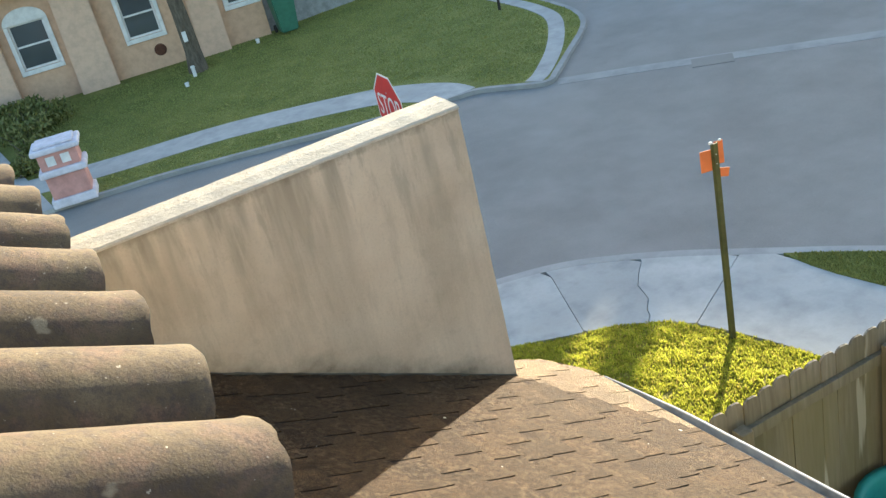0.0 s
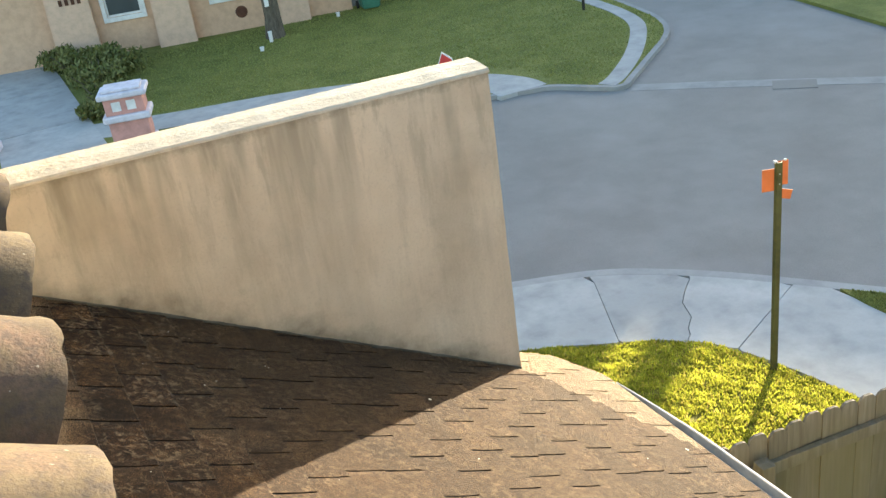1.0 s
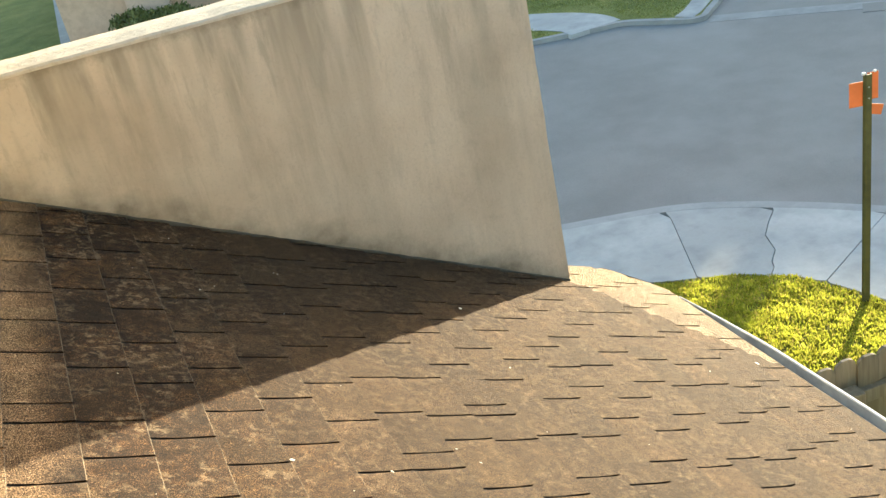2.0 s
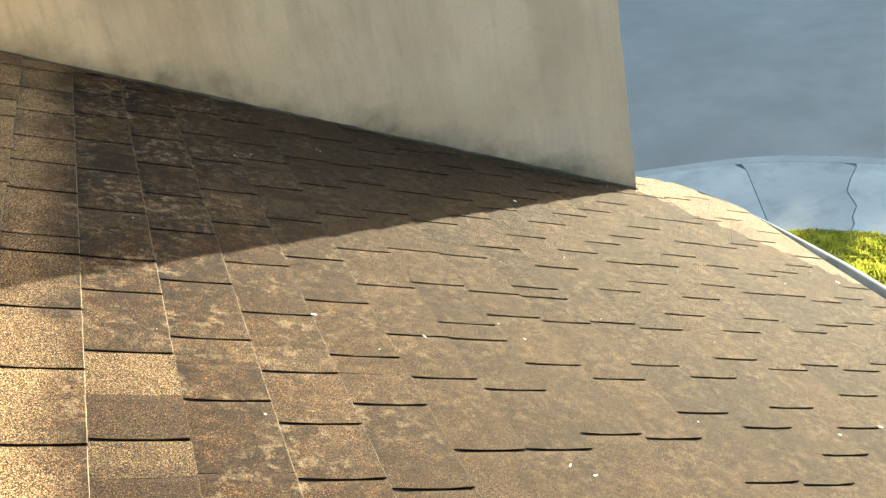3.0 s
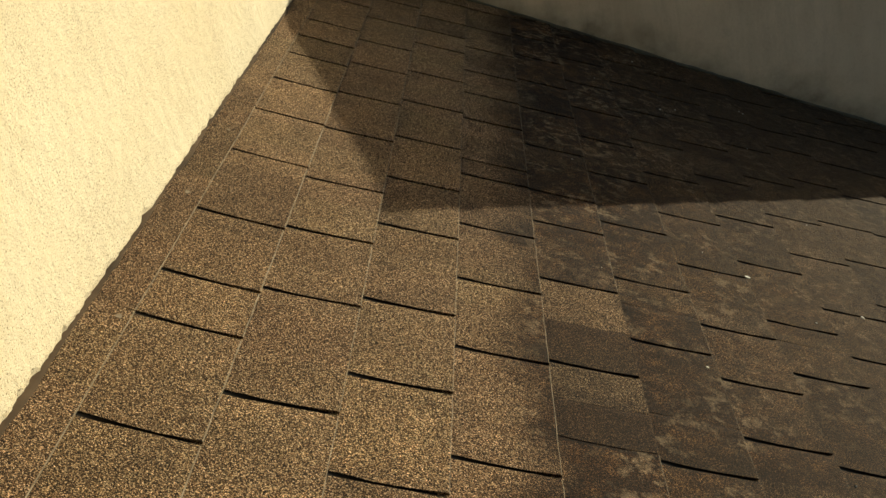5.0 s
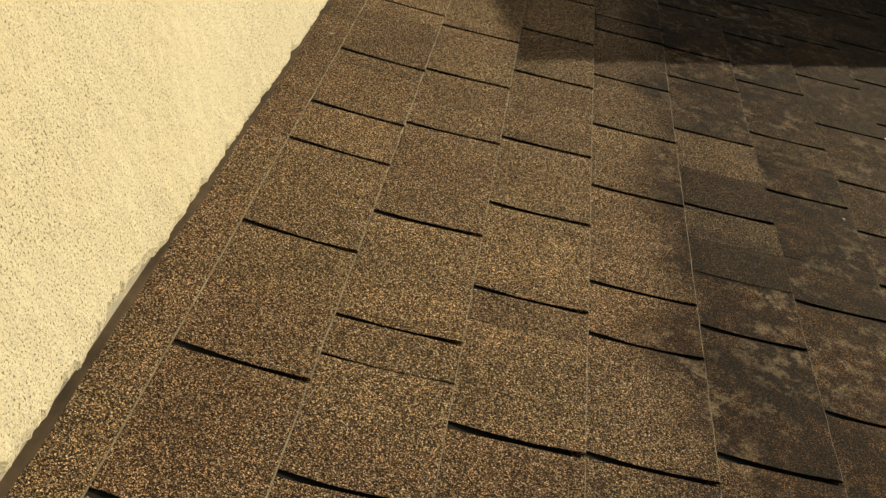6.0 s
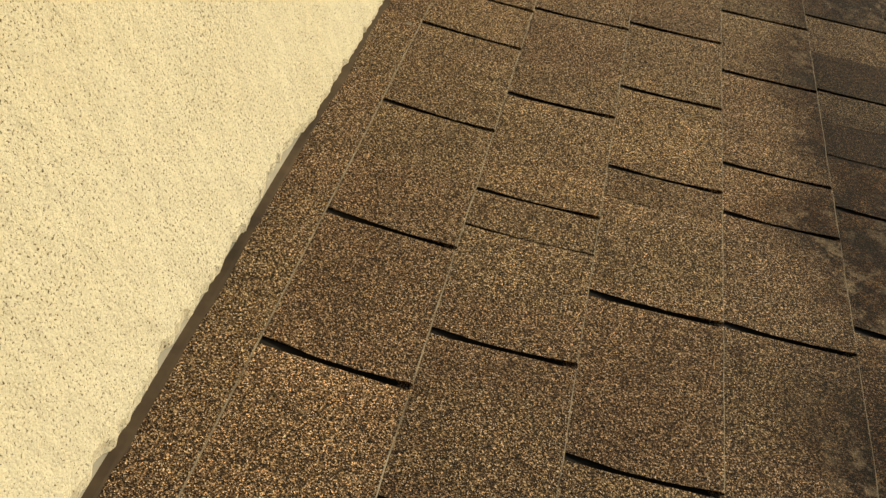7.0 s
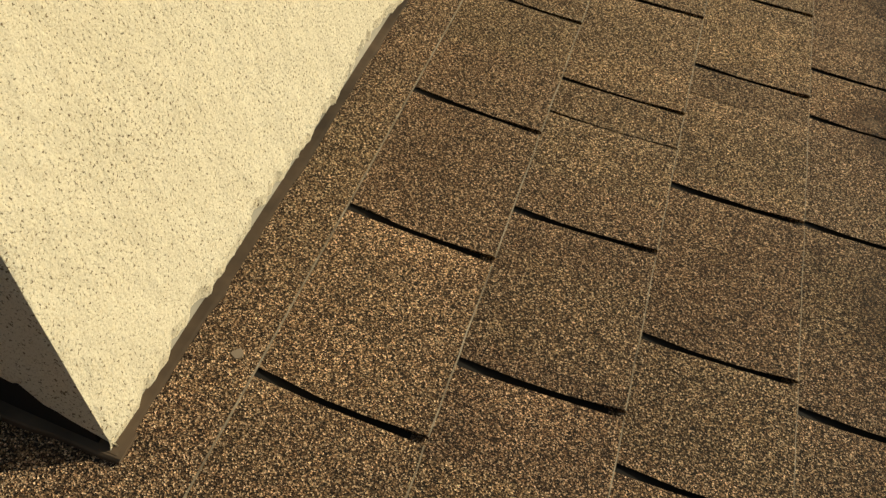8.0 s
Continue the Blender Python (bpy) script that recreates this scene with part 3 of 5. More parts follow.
for i in range(161):
    x = -0.02 + (WLEN + 0.024) * i / 160
    chip = 0.004 * noise.noise(Vector((x * 19, 0, 0))) + 0.003 * noise.noise(Vector((x * 60, 5, 0)))
    top = WTOP + 0.002 * noise.noise(Vector((x * 11, 7, 0)))
    rows.append([bm.verts.new(WING @ Vector((x, y, z))) for y, z in ((-0.002 + chip * 0.4, WTOP - 0.014), (0.0 + chip * 0.5, top - 0.006), (0.008 + chip, top), (0.10, top + 0.004), (WTHICK - 0.008, top), (WTHICK + 0.002, top - 0.008), (WTHICK + 0.002, WTOP - 0.014))])
for a, b in zip(rows, rows[1:]):
    for k in range(7):
        bm.faces.new((a[k], a[(k + 1) % 7], b[(k + 1) % 7], b[k]))
bm.faces.new(rows[0])
bm.faces.new(rows[-1][::-1])
bmesh.ops.recalc_face_normals(bm, faces=bm.faces)
part("wall_top", bm, CAP, wing, "pale weathered painted top")

def wing_base(s, a, b):
    p = WING @ Vector((s, -a, 0))
    return Vector((p.x, p.y, -p.x * SN / CS + 0.003 + b * max(1.25 + 0.9 * noise.noise(Vector((s * 6, 1, 0))) + 0.5 * noise.noise(Vector((s * 27, 6, 0))), 1.1)))


part("roof_cement", cement_bead(WLEN, wing_base, 0.007), MILDEW, wing, "dark mildewed sealant along the roof")

# ---- tiled eave of the upper roof ----
TILE_STEP, TILE_RISE = 0.2455, radians(26.4)
EAVE_X, CREST_Z = 0.463, 0.728


def tile_mesh():
    """An S-tile: a high barrel with a shallow pan beside it, with thickness and worn ends."""
    bm = bmesh.new()
    arc = [radians(q) for q in (88, 79, 68, 57, 47, 40, 33, 25, 17, 9, 0)]
    prof = [(-0.1 * math.sin(q), 0.1 * math.cos(q) - 0.014) for q in arc] + [(0.028, 0.083), (0.054, 0.074), (0.078, 0.058), (0.098, 0.038), (0.116, 0.022), (0.132, 0.014), (0.1465, 0.012)]
    rows = []
    for j in range(9):
        x = (0.0, -0.008, -0.022, -0.06, -0.12, -0.18, -0.25, -0.32, -0.40)[j]
        fat = 1.0 + 0.125 * x + (0.012, 0.018, 0.0, 0, 0, 0, 0, 0, 0)[j]
        rag = 0.0025 if j in (0, 8) else 0.001
        outer = [(y * fat, z * fat) for y, z in prof]
        row_o = [bm.verts.new((x + random.uniform(-rag, rag), y + random.uniform(-0.0008, 0.0008), z + random.uniform(-0.0008, 0.0008))) for y, z in outer]
        row_i = [bm.verts.new((x, y * (0.87 if abs(y) < 0.105 else 1.0), z * 0.86 - 0.012)) for y, z in outer]
        rows.append((row_o, row_i))
    for (ao, ai), (bo, bi) in zip(rows, rows[1:]):
        for k in range(len(prof) - 1):
            bm.faces.new((ao[k], ao[k + 1], bo[k + 1], bo[k]))
            bm.faces.new((ai[k], bi[k], bi[k + 1], ai[k + 1]))
        bm.faces.new((ao[0], bo[0], bi[0], ai[0]))
        bm.faces.new((ao[-1], ai[-1], bi[-1], bo[-1]))
    for o, i in (rows[0], rows[-1]):
        for k in range(len(prof) - 1):
            bm.faces.new((o[k], i[k], i[k + 1], o[k + 1]))
    bmesh.ops.recalc_face_normals(bm, faces=bm.faces)
    for f in bm.faces:
        f.smooth = True
    for e in bm.edges:
        if e.calc_face_angle(0.0) > 0.34:
            e.smooth = False
    return mesh_from("barrel_tile", bm)


tiles = thing("tiled_roof", (EAVE_X, 0, CREST_Z - 0.088), "weathered brown barrel tile eave with pale lichen", "roof", kind="structure")
tile_shapes = [tile_mesh() for _ in range(4)]
for me in tile_shapes:
    me.materials.append(TILE)
for row in range(10):
    for k in range(-2, 15):
        ob = new("barrel_tile", tile_shapes[(k * 3 + row) % 4])
        ob.parent = tiles
        up = row * 0.34
        ob.matrix_basis = pose(-0.043 - up * math.cos(TILE_RISE) + random.uniform(-0.006, 0.006), -0.038 + k * TILE_STEP + random.uniform(-0.003, 0.003), 0.012 + up * math.sin(TILE_RISE) + 0.012 * row, 0, 0, 0) @ Matrix.Rotation(TILE_RISE + radians(2), 4, "Y") @ Matrix.Rotation(random.uniform(-0.01, 0.01), 4, "X")
part("roof_boards", one_box((-3.62, CORNER_Y - 0.03, -0.06), (-0.035, 3.1, -0.035), 0, Matrix.Rotation(TILE_RISE, 4, "Y")), FELT_SHADE, tiles)
bm = bmesh.new()
ends = [[bm.verts.new((x, y, z)) for x, z in ((WALL_X - 0.02, 0.645), (WALL_X - 0.02, 0.74), (-2.95, 2.18), (-2.95, 0.645))] for y in (CORNER_Y + 0.01, 3.08)]
for k in range(4):
    bm.faces.new((ends[0][k], ends[0][(k + 1) % 4], ends[1][(k + 1) % 4], ends[1][k]))
bm.faces.new(ends[0])
bm.faces.new(ends[1][::-1])
bmesh.ops.recalc_face_normals(bm, faces=bm.faces)
tagged(part("wall_gable", bm, STUCCO), "cream stucco gable under the tiled roof", "wall", kind="structure")
tagged(part("fascia_upper", one_box((EAVE_X - 0.075, CORNER_Y - 0.03, 0.515), (EAVE_X - 0.05, 3.1, 0.575), 0.003), WHITE_PAINT), "white fascia board under the tiles", "fascia", kind="structure")
tagged(part("soffit_upper", one_box((WALL_X + 0.003, CORNER_Y - 0.03, 0.52), (EAVE_X - 0.078, 3.1, 0.535)), WHITE_PAINT), "white soffit under the tiled eave", "soffit", kind="structure")

# ---- the near corner: pavement, verge, curb ----
NEAR_INNER = smooth_line([(1.5, 8.0), (3.2, 7.1), (4.68, 6.30), (5.13, 6.02), (5.64, 5.70), (6.01, 5.27), (6.20, 4.71), (6.31, 4.16), (6.36, 3.6), (6.45, 1.0), (6.5, -12.0)], 4)
NEAR_OUTER = smooth_line([(1.5, 9.0), (3.4, 8.25), (5.41, 7.43), (6.07, 7.09), (6.55, 6.66), (6.97, 6.19), (7.35, 5.68), (7.68, 5.23), (8.21, 4.47), (9.2, 2.8), (11.2, -1.0), (16.0, -12.0)], 4)


near_ground = thing("near_lawn_bank", (0, 0, 0), "low bank of thatch, its slope added so the grass catches the sun", "lawn", kind="structure")
part("soil", slab(NEAR_INNER + [(-20, -12), (-20, 8.5)], G - 0.03, 0.25), NEAR_SOIL, near_ground)
EDGE_ALONG = [(0.812 * x + 0.583 * y, 0.583 * x - 0.812 * y) for x, y in NEAR_INNER]


def bank(x, y):
    """Height of the grass bank: it climbs gently from the pavement towards the house. The slope is added to catch low
    sun.
    """
    along, across = 0.812 * x + 0.583 * y, 0.583 * x - 0.812 * y
    rim = min(EDGE_ALONG, key=lambda q: abs(q[1] - across))[0]
    return G - 0.012 + 0.13 * min(max(rim - along, 0.0), 3.0) + 0.02 * noise.noise(Vector((x * 3.1, y * 3.1, 4))) + 0.008 * noise.noise(Vector((x * 11, y * 11, 1)))


bm = bmesh.new()
cells = {}
for i in range(88):
    for j in range(140):
        cells[i, j] = bm.verts.new((2.95 + i * 0.04, 1.75 + j * 0.04, 0))
for (i, j), v in list(cells.items()):
    v.co.z = bank(v.co.x, v.co.y)
    if i < 87 and j < 139:
        bm.faces.new((v, cells[i + 1, j], cells[i + 1, j + 1], cells[i, j + 1]))
gone = [v for v in bm.verts if min((Vector(p) - v.co.xy).length for p in NEAR_INNER) < 0.03]
out_side = []
for v in bm.verts:
    hit = False
    ring = NEAR_INNER + [(2.6, -2.0), (2.6, 7.0)]
    for (x1, y1), (x2, y2) in zip(ring, ring[1:] + ring[:1]):
        if (y1 > v.co.y) != (y2 > v.co.y) and v.co.x < (x2 - x1) * (v.co.y - y1) / (y2 - y1) + x1:
            hit = not hit
    if not hit:
        out_side.append(v)
bmesh.ops.delete(bm, geom=list(set(gone + out_side)), context="VERTS")
part("thatch", bm, NEAR_SOIL, near_ground)
pavement = thing("pavement", (0, 0, 0), "pale concrete pavement slabs at a street corner, one cracked", "pavement", kind="structure")
CRACK = [(6.66, 6.46), (6.46, 6.30), (6.27, 6.12), (6.21, 5.98), (6.15, 5.84), (5.99, 5.70), (5.93, 5.60), (5.80, 5.50)]


def dense(line, n=6):
    return [tuple(Vector(a).lerp(Vector(b), k / n)) for a, b in zip(line, line[1:]) for k in range(n)] + [line[-1]]


inner, outer = dense(NEAR_INNER), dense(NEAR_OUTER)
gap = 0.0045
after_o = [p for p in outer if p[0] < 5.82]
part("slab", slab([p for p in inner if p[0] < 5.31] + [(5.32 - gap, 5.95), (5.83 - gap, 7.06)] + after_o[::-1], G + 0.004, 0.16), CONCRETE, pavement)
in_mid = [p for p in inner if 5.34 < p[0] < 5.79 and p[1] > 5.3]
out_mid = [p for p in outer if 5.86 < p[0] < 6.62]
part("slab", slab([(5.32 + gap, 5.95)] + in_mid + [(x - gap * 0.9, y + gap * 0.5) for x, y in CRACK[::-1]] + out_mid[::-1] + [(5.83 + gap, 7.06)], G, 0.16), CONCRETE, pavement)
in_mid2 = [p for p in inner if p[0] > 5.83 and p[1] > 5.17]
out_mid2 = [p for p in outer if 6.68 < p[0] < 7.30]
part("slab", slab(in_mid2 + [(6.10, 5.12 + gap), (7.33, 5.66 + gap)] + out_mid2[::-1] + [(x + gap * 0.9, y - gap * 0.5) for x, y in CRACK], G + 0.002, 0.16), CONCRETE, pavement)
in_s = [p for p in inner if p[1] < 5.08 and p[0] > 6.0]
verge_w = [(7.60, 5.10), (7.585, 4.9), (7.59, 4.6), (7.65, 4.1), (7.72, 3.0), (7.8, 0.0), (7.85, -12.0)]
part("slab", slab([(6.10 + 0.01, 5.12 - gap)] + in_s + verge_w[::-1] + [p for p in outer if 7.35 < p[0] < 7.60][::-1] + [(7.33, 5.66 - gap)], G + 0.003, 0.16), CONCRETE, pavement)
tagged(part("verge", slab(verge_w + [p for p in outer if p[0] > 7.62][::-1], G + 0.012, 0.2), LAWN), "green grass verge beside the pavement", "grass", kind="structure")
tagged(part("curb_near", ribbon(NEAR_OUTER, 0.14, G + 0.002, 0.3, 1.0), CURB_STONE), "low rounded concrete curb at the street corner", "curb", kind="structure")

# ---- across the street ----
FAR_CURB = smooth_line([(-16, 22.5), (-4, 18.6), (0.0, 17.15), (3.14, 16.09), (4.28, 15.72), (6.10, 14.86), (7.34, 14.22), (8.85, 13.62), (9.45, 13.40), (9.95, 12.76), (10.25, 12.44), (10.6, 12.66), (11.5, 13.34), (12.74, 14.32), (13.35, 15.25), (13.65, 16.3), (14.05, 18.5), (14.9, 24.0), (17, 60.0)], 5)
tagged(part("far_lawn", slab(FAR_CURB + [(-60, 60), (-60, 30)], G + 0.0, 0.3), LAWN), "mown green front lawn across the street", "lawn", kind="structure")
tagged(part("curb_far", ribbon(FAR_CURB, 0.11, G + 0.006, 0.3, 0.0), CURB_STONE), "pale concrete curb across the street", "curb", kind="structure")
tagged(part("far_sidewalk", ribbon(smooth_line([(-14, 24.0), (-4, 20.4), (0, 18.9), (3.35, 17.42), (5.8, 16.60), (7.95, 15.33), (8.62, 14.66), (8.95, 14.0), (8.97, 13.5)], 5), 0.95, G + 0.008, 0.2), CONCRETE), "pale concrete sidewalk along the far lawn", "pavement", kind="structure")
CORNER_WALK = smooth_line([(10.1, 12.60), (10.5, 12.83), (11.43, 13.62), (12.3, 14.55), (12.92, 15.4), (13.25, 16.3), (13.45, 17.4), (13.75, 20.0), (14.5, 26.0), (16.4, 60)], 5)
tagged(part("corner_walk", ribbon(CORNER_WALK, 0.33, G + 0.01, 0.2), CONCRETE), "narrow pale concrete walk round the lawn corner", "pavement", kind="structure")
tagged(part("valley_gutter", ribbon(smooth_line([(10.4, 12.3), (11.25, 11.5), (12.3, 10.45), (14.2, 8.5), (17.5, 5.4)], 5), 0.34, ROAD + 0.006, 0.05), CURB_STONE), "pale concrete gutter across the junction", "gutter", kind="structure")
tagged(part("drain_patch", ribbon([(11.95, 10.62), (12.45, 10.15)], 0.42, ROAD + 0.012, 0.02), ASPHALT), "dark patched spot in the concrete gutter", "patch", kind="structure")
tagged(part("far_block_lawn", slab(smooth_line([(15.5, 11.2), (17.0, 9.6), (30, -4), (60, 10), (60, 70), (22, 60), (18.5, 25), (16.2, 14.5), (15.5, 11.2)], 4)[:-1], G + 0.0, 0.3), LAWN), "green lawn on the far corner of the junction", "lawn", kind="structure")
driveway = thing("driveway", (0, 0, 0), "grey concrete driveway slabs running to the house", "driveway", kind="structure")
for a, b in ((16.6, 18.9), (18.92, 22.0), (22.02, 25.5), (25.52, 30), (30.02, 36.0)):
    w = lambda y: (0.52 + (y - 17) * 0.045, 2.32 + (y - 17) * 0.01)
    part("slab", slab([(w(a)[0], a), (w(a)[1], a - 0.35 * (a < 17)), (w(b)[1], b), (w(b)[0], b)], G + 0.014, 0.2), CONCRETE, driveway)


# ---- unseen walls and a post, added towards the sun to shade street and grass ----
AHEAD = Vector((math.sin(SUN_ROUND), math.cos(SUN_ROUND), 0))
EDGE_DIR = Vector((0.46, -0.888, 0))
mid = Vector((5.86, 5.23, 0)) + AHEAD * 24.0
tall = 24.0 * math.tan(SUN_UP)


def shade_wall(name, start, end, height):
    a, b = mid + EDGE_DIR * start, mid + EDGE_DIR * end
    tagged(part(name, ribbon([(a.x, a.y), (b.x, b.y)], 0.3, G + height, height + 0.2), PEACH_LIGHT), "unseen wall added beyond the junction to block the low sun", "wall", kind="structure")


shade_wall("wall_closing_south", -0.93, 34.0, tall)
shade_wall("wall_closing_north", -0.935, -40.0, tall + 0.95)
# unseen post, added only for its shadow band on the near grass
at = mid + EDGE_DIR * -0.385 - AHEAD * 1.0
pole = thing("shade_post", (at.x, at.y, G), "unseen round post added beyond the junction to cast a shadow band", "post")
part("shaft", tube(bmesh.new(), (0, 0, -0.1), (0, 0, tall + 0.50), 0.25, 0.24, 14), BARK, pole)
part("cap", tube(bmesh.new(), (0, 0, tall + 0.50), (0, 0, tall + 0.53), 0.26, 0.25, 14), DARK, pole)


# unseen wall, added to cut the sky light on faces turned this way
tagged(part("wall_closing_back", one_box((-3.2, -3.3, -2.2), (2.2, -3.1, 2.2)), ROOF_FAR), "unseen brown wall added behind the roof to block sky light", "wall", kind="structure")


# ---- things near the roof: fence, tub, sign post ----
def build_fence():
    a, b = Vector((3.45, 2.50)), Vector((6.25, 2.16))
    d = (b - a).normalized()
    fence = thing("fence", (a.x, a.y, G), "weathered grey-green dog-eared wooden picket fence", "fence", turn=math.degrees(math.atan2(d.y, d.x)))
    top = 1.70
    n = 0
    x = 0.0
    length = (b - a).length
    shapes = []
    for v in range(3):
        bm = bmesh.new()
        w = 0.0636
        prof = [(-w, 0.02), (w, 0.02), (w, top - 0.05), (w * 0.9, top - 0.027), (w * 0.68, top - 0.010), (w * 0.35, top - 0.001), (-w * 0.35, top), (-w * 0.68, top - 0.010), (-w * 0.9, top - 0.027), (-w, top - 0.05)]
        f = bm.faces.new([bm.verts.new((px + random.uniform(-0.002, 0.002), 0, pz)) for px, pz in prof])
        out = bmesh.ops.extrude_face_region(bm, geom=[f])
        bmesh.ops.translate(bm, vec=(0, 0.017, 0), verts=[q for q in out["geom"] if isinstance(q, bmesh.types.BMVert)])
        bmesh.ops.recalc_face_normals(bm, faces=bm.faces)
        me = mesh_from("picket", bm)
        me.materials.append(FENCE_WOOD)
        shapes.append(me)
    while x < length:
        ob = new("picket", shapes[n % 3])
        ob.parent = fence
        ob.matrix_basis = pose(x + 0.07, 0.0 + random.uniform(-0.003, 0.003), random.uniform(-0.012, 0.01), random.uniform(-0.3, 0.3), random.uniform(-0.06, 0.06), 0)
        x += 0.1275
        n += 1
    for z in (0.25, 1.42):
        part("rail", one_box((0, -0.042, z), (length, -0.002, z + 0.085), 0.005), FENCE_WOOD, fence)
    for px in (0.25, 1.5, 2.72):
        part("post", one_box((px, -0.135, -0.1), (px + 0.09, -0.044, top - 0.12), 0.006), FENCE_WOOD, fence)
    return fence


build_fence()


def build_tub():
    tub = thing("plastic_tub", (4.75, 1.86, G), "teal plastic tub beside the fence", "tub")
    bm = bmesh.new()
    prof = [(0.0, 0.0), (0.30, 0.0), (0.34, 0.05), (0.38, 0.55), (0.42, 0.575), (0.42, 0.60), (0.375, 0.60), (0.35, 0.56), (0.31, 0.07), (0.0, 0.05)]
    rows = [[bm.verts.new((r * math.cos(q), r * math.sin(q), z)) for q in [2 * math.pi * i / 28 for i in range(28)]] for r, z in prof[1:-1]]
    for a, b in zip(rows, rows[1:]):
        for i in range(28):
            bm.faces.new((a[i], a[(i + 1) % 28], b[(i + 1) % 28], b[i]))
    bm.faces.new(rows[0][::-1])
    bm.faces.new(rows[-1])
    for f in bm.faces:
        f.smooth = True
    part("tub_body", bm, TEAL, tub)
    for s in (-1, 1):
        part("handle", one_box((-0.07, s * 0.425 - 0.02, 0.50), (0.07, s * 0.425 + 0.02, 0.54), 0.008), TEAL, tub)


build_tub()


def build_marker_post():
    post = thing("sign_post", (6.105, 4.67, G), "olive steel post with faded orange plates on top", "sign", turn=-22)
    bm = bmesh.new()
    prof = [(-0.034, 0.0), (-0.022, 0.0), (-0.014, 0.022), (0.014, 0.022), (0.022, 0.0), (0.034, 0.0), (0.034, 0.006), (0.026, 0.006), (0.017, 0.030), (-0.017, 0.030), (-0.026, 0.006), (-0.034, 0.006)]
    f = bm.faces.new([bm.verts.new((x, -y, -0.05)) for x, y in prof])
    out = bmesh.ops.extrude_face_region(bm, geom=[f])
    bmesh.ops.translate(bm, vec=(0.0, 0, 2.10), verts=[q for q in out["geom"] if isinstance(q, bmesh.types.BMVert)])
    bmesh.ops.recalc_face_normals(bm, faces=bm.faces)
    part("post", bm, OLIVE, post)
    p = part("sign_plate", one_box((-0.135, 0.004, 1.79), (-0.002, 0.010, 1.99)), ORANGE, post, "faded orange plate")
    part("sign_plate", one_box((0.006, 0.012, 1.83), (0.09, 0.018, 2.05), 0.002), ORANGE, post)
    part("flag", one_box((0.03, 0.010, 1.70), (0.125, 0.016, 1.785), 0.002, Matrix.Translation((0, 0, 0)) @ Matrix.Translation((0.07, 0, 1.74)) @ Matrix.Rotation(radians(14), 4, "Y") @ Matrix.Translation((-0.07, 0, -1.74))), ORANGE, post)
    part("cap", one_box((-0.042, -0.012, 2.04), (-0.014, 0.016, 2.062), 0.006), WHITE_PAINT, post, "white clip")
    part("cap", one_box((0.05, 0.0, 2.045), (0.072, 0.022, 2.064), 0.006), WHITE_PAINT, post)
    for z in (1.86, 1.95):
        bm = tube(bmesh.new(), (0, -0.036, z), (0, 0.02, z), 0.006, 0.006, 8)
        part("bolt", bm, GALV, post)


build_marker_post()


def build_stop_sign():
    sign = thing("stop_sign", (4.934, 8.163, G), "red octagonal stop sign with white lettering", "sign")
    turn = Matrix(((-0.14, 0.0, -0.99, 0), (-0.99, 0.0, 0.14, 0), (0, 1, 0, 0), (0, 0, 0, 1)))
    cz, r = 2.22, 0.38 / math.cos(math.pi / 8)
    place = Matrix.Translation((0, 0, cz)) @ turn

    def octagon(rad, z0, z1, hole=0.0):
        bm = bmesh.new()
        ring = lambda q, z: [bm.verts.new((q * math.cos(math.pi / 8 + k * math.pi / 4), q * math.sin(math.pi / 8 + k * math.pi / 4), z)) for k in range(8)]
        lo, hi = ring(rad, z0), ring(rad, z1)
        for k in range(8):
            bm.faces.new((lo[k], lo[(k + 1) % 8], hi[(k + 1) % 8], hi[k]))
        if hole:
            il, ih = ring(hole, z0), ring(hole, z1)
            for k in range(8):
                j = (k + 1) % 8
                bm.faces.new((il[k], ih[k], ih[j], il[j]))
                bm.faces.new((hi[k], hi[j], ih[j], ih[k]))
                bm.faces.new((lo[k], il[k], il[j], lo[j]))
        else:
            bm.faces.new(hi)
            bm.faces.new(lo[::-1])
        bmesh.ops.recalc_face_normals(bm, faces=bm.faces)
        bmesh.ops.transform(bm, matrix=place, verts=bm.verts)
        return bm

    face = part("sign_face", octagon(r - 0.022, 0.0, 0.004), RED, sign)
    part("border", octagon(r, -0.001, 0.003, r - 0.0215), WHITE_PAINT, sign, "white border")
    me = text_mesh("STOP", 0.31, 0.001)
    me.transform(place @ Matrix.Translation((0, 0, 0.0065)) @ Matrix.Diagonal((0.82, 1.15, 1, 1)))
    me.materials.append(WHITE_PAINT)
    lettering = new("lettering", me)
    lettering.parent = sign
    bm = bmesh.new()
    box(bm, (0.02, -0.03, -0.1), (0.055, 0.03, cz + 0.31), 0.004)
    part("post", bm, GALV, sign, "grey steel post")
    for z in (cz - 0.19, cz + 0.18):
        part("bolt", tube(bmesh.new(), (-0.012, 0, z), (0.03, 0, z), 0.008, 0.008, 8), GALV, sign)


build_stop_sign()


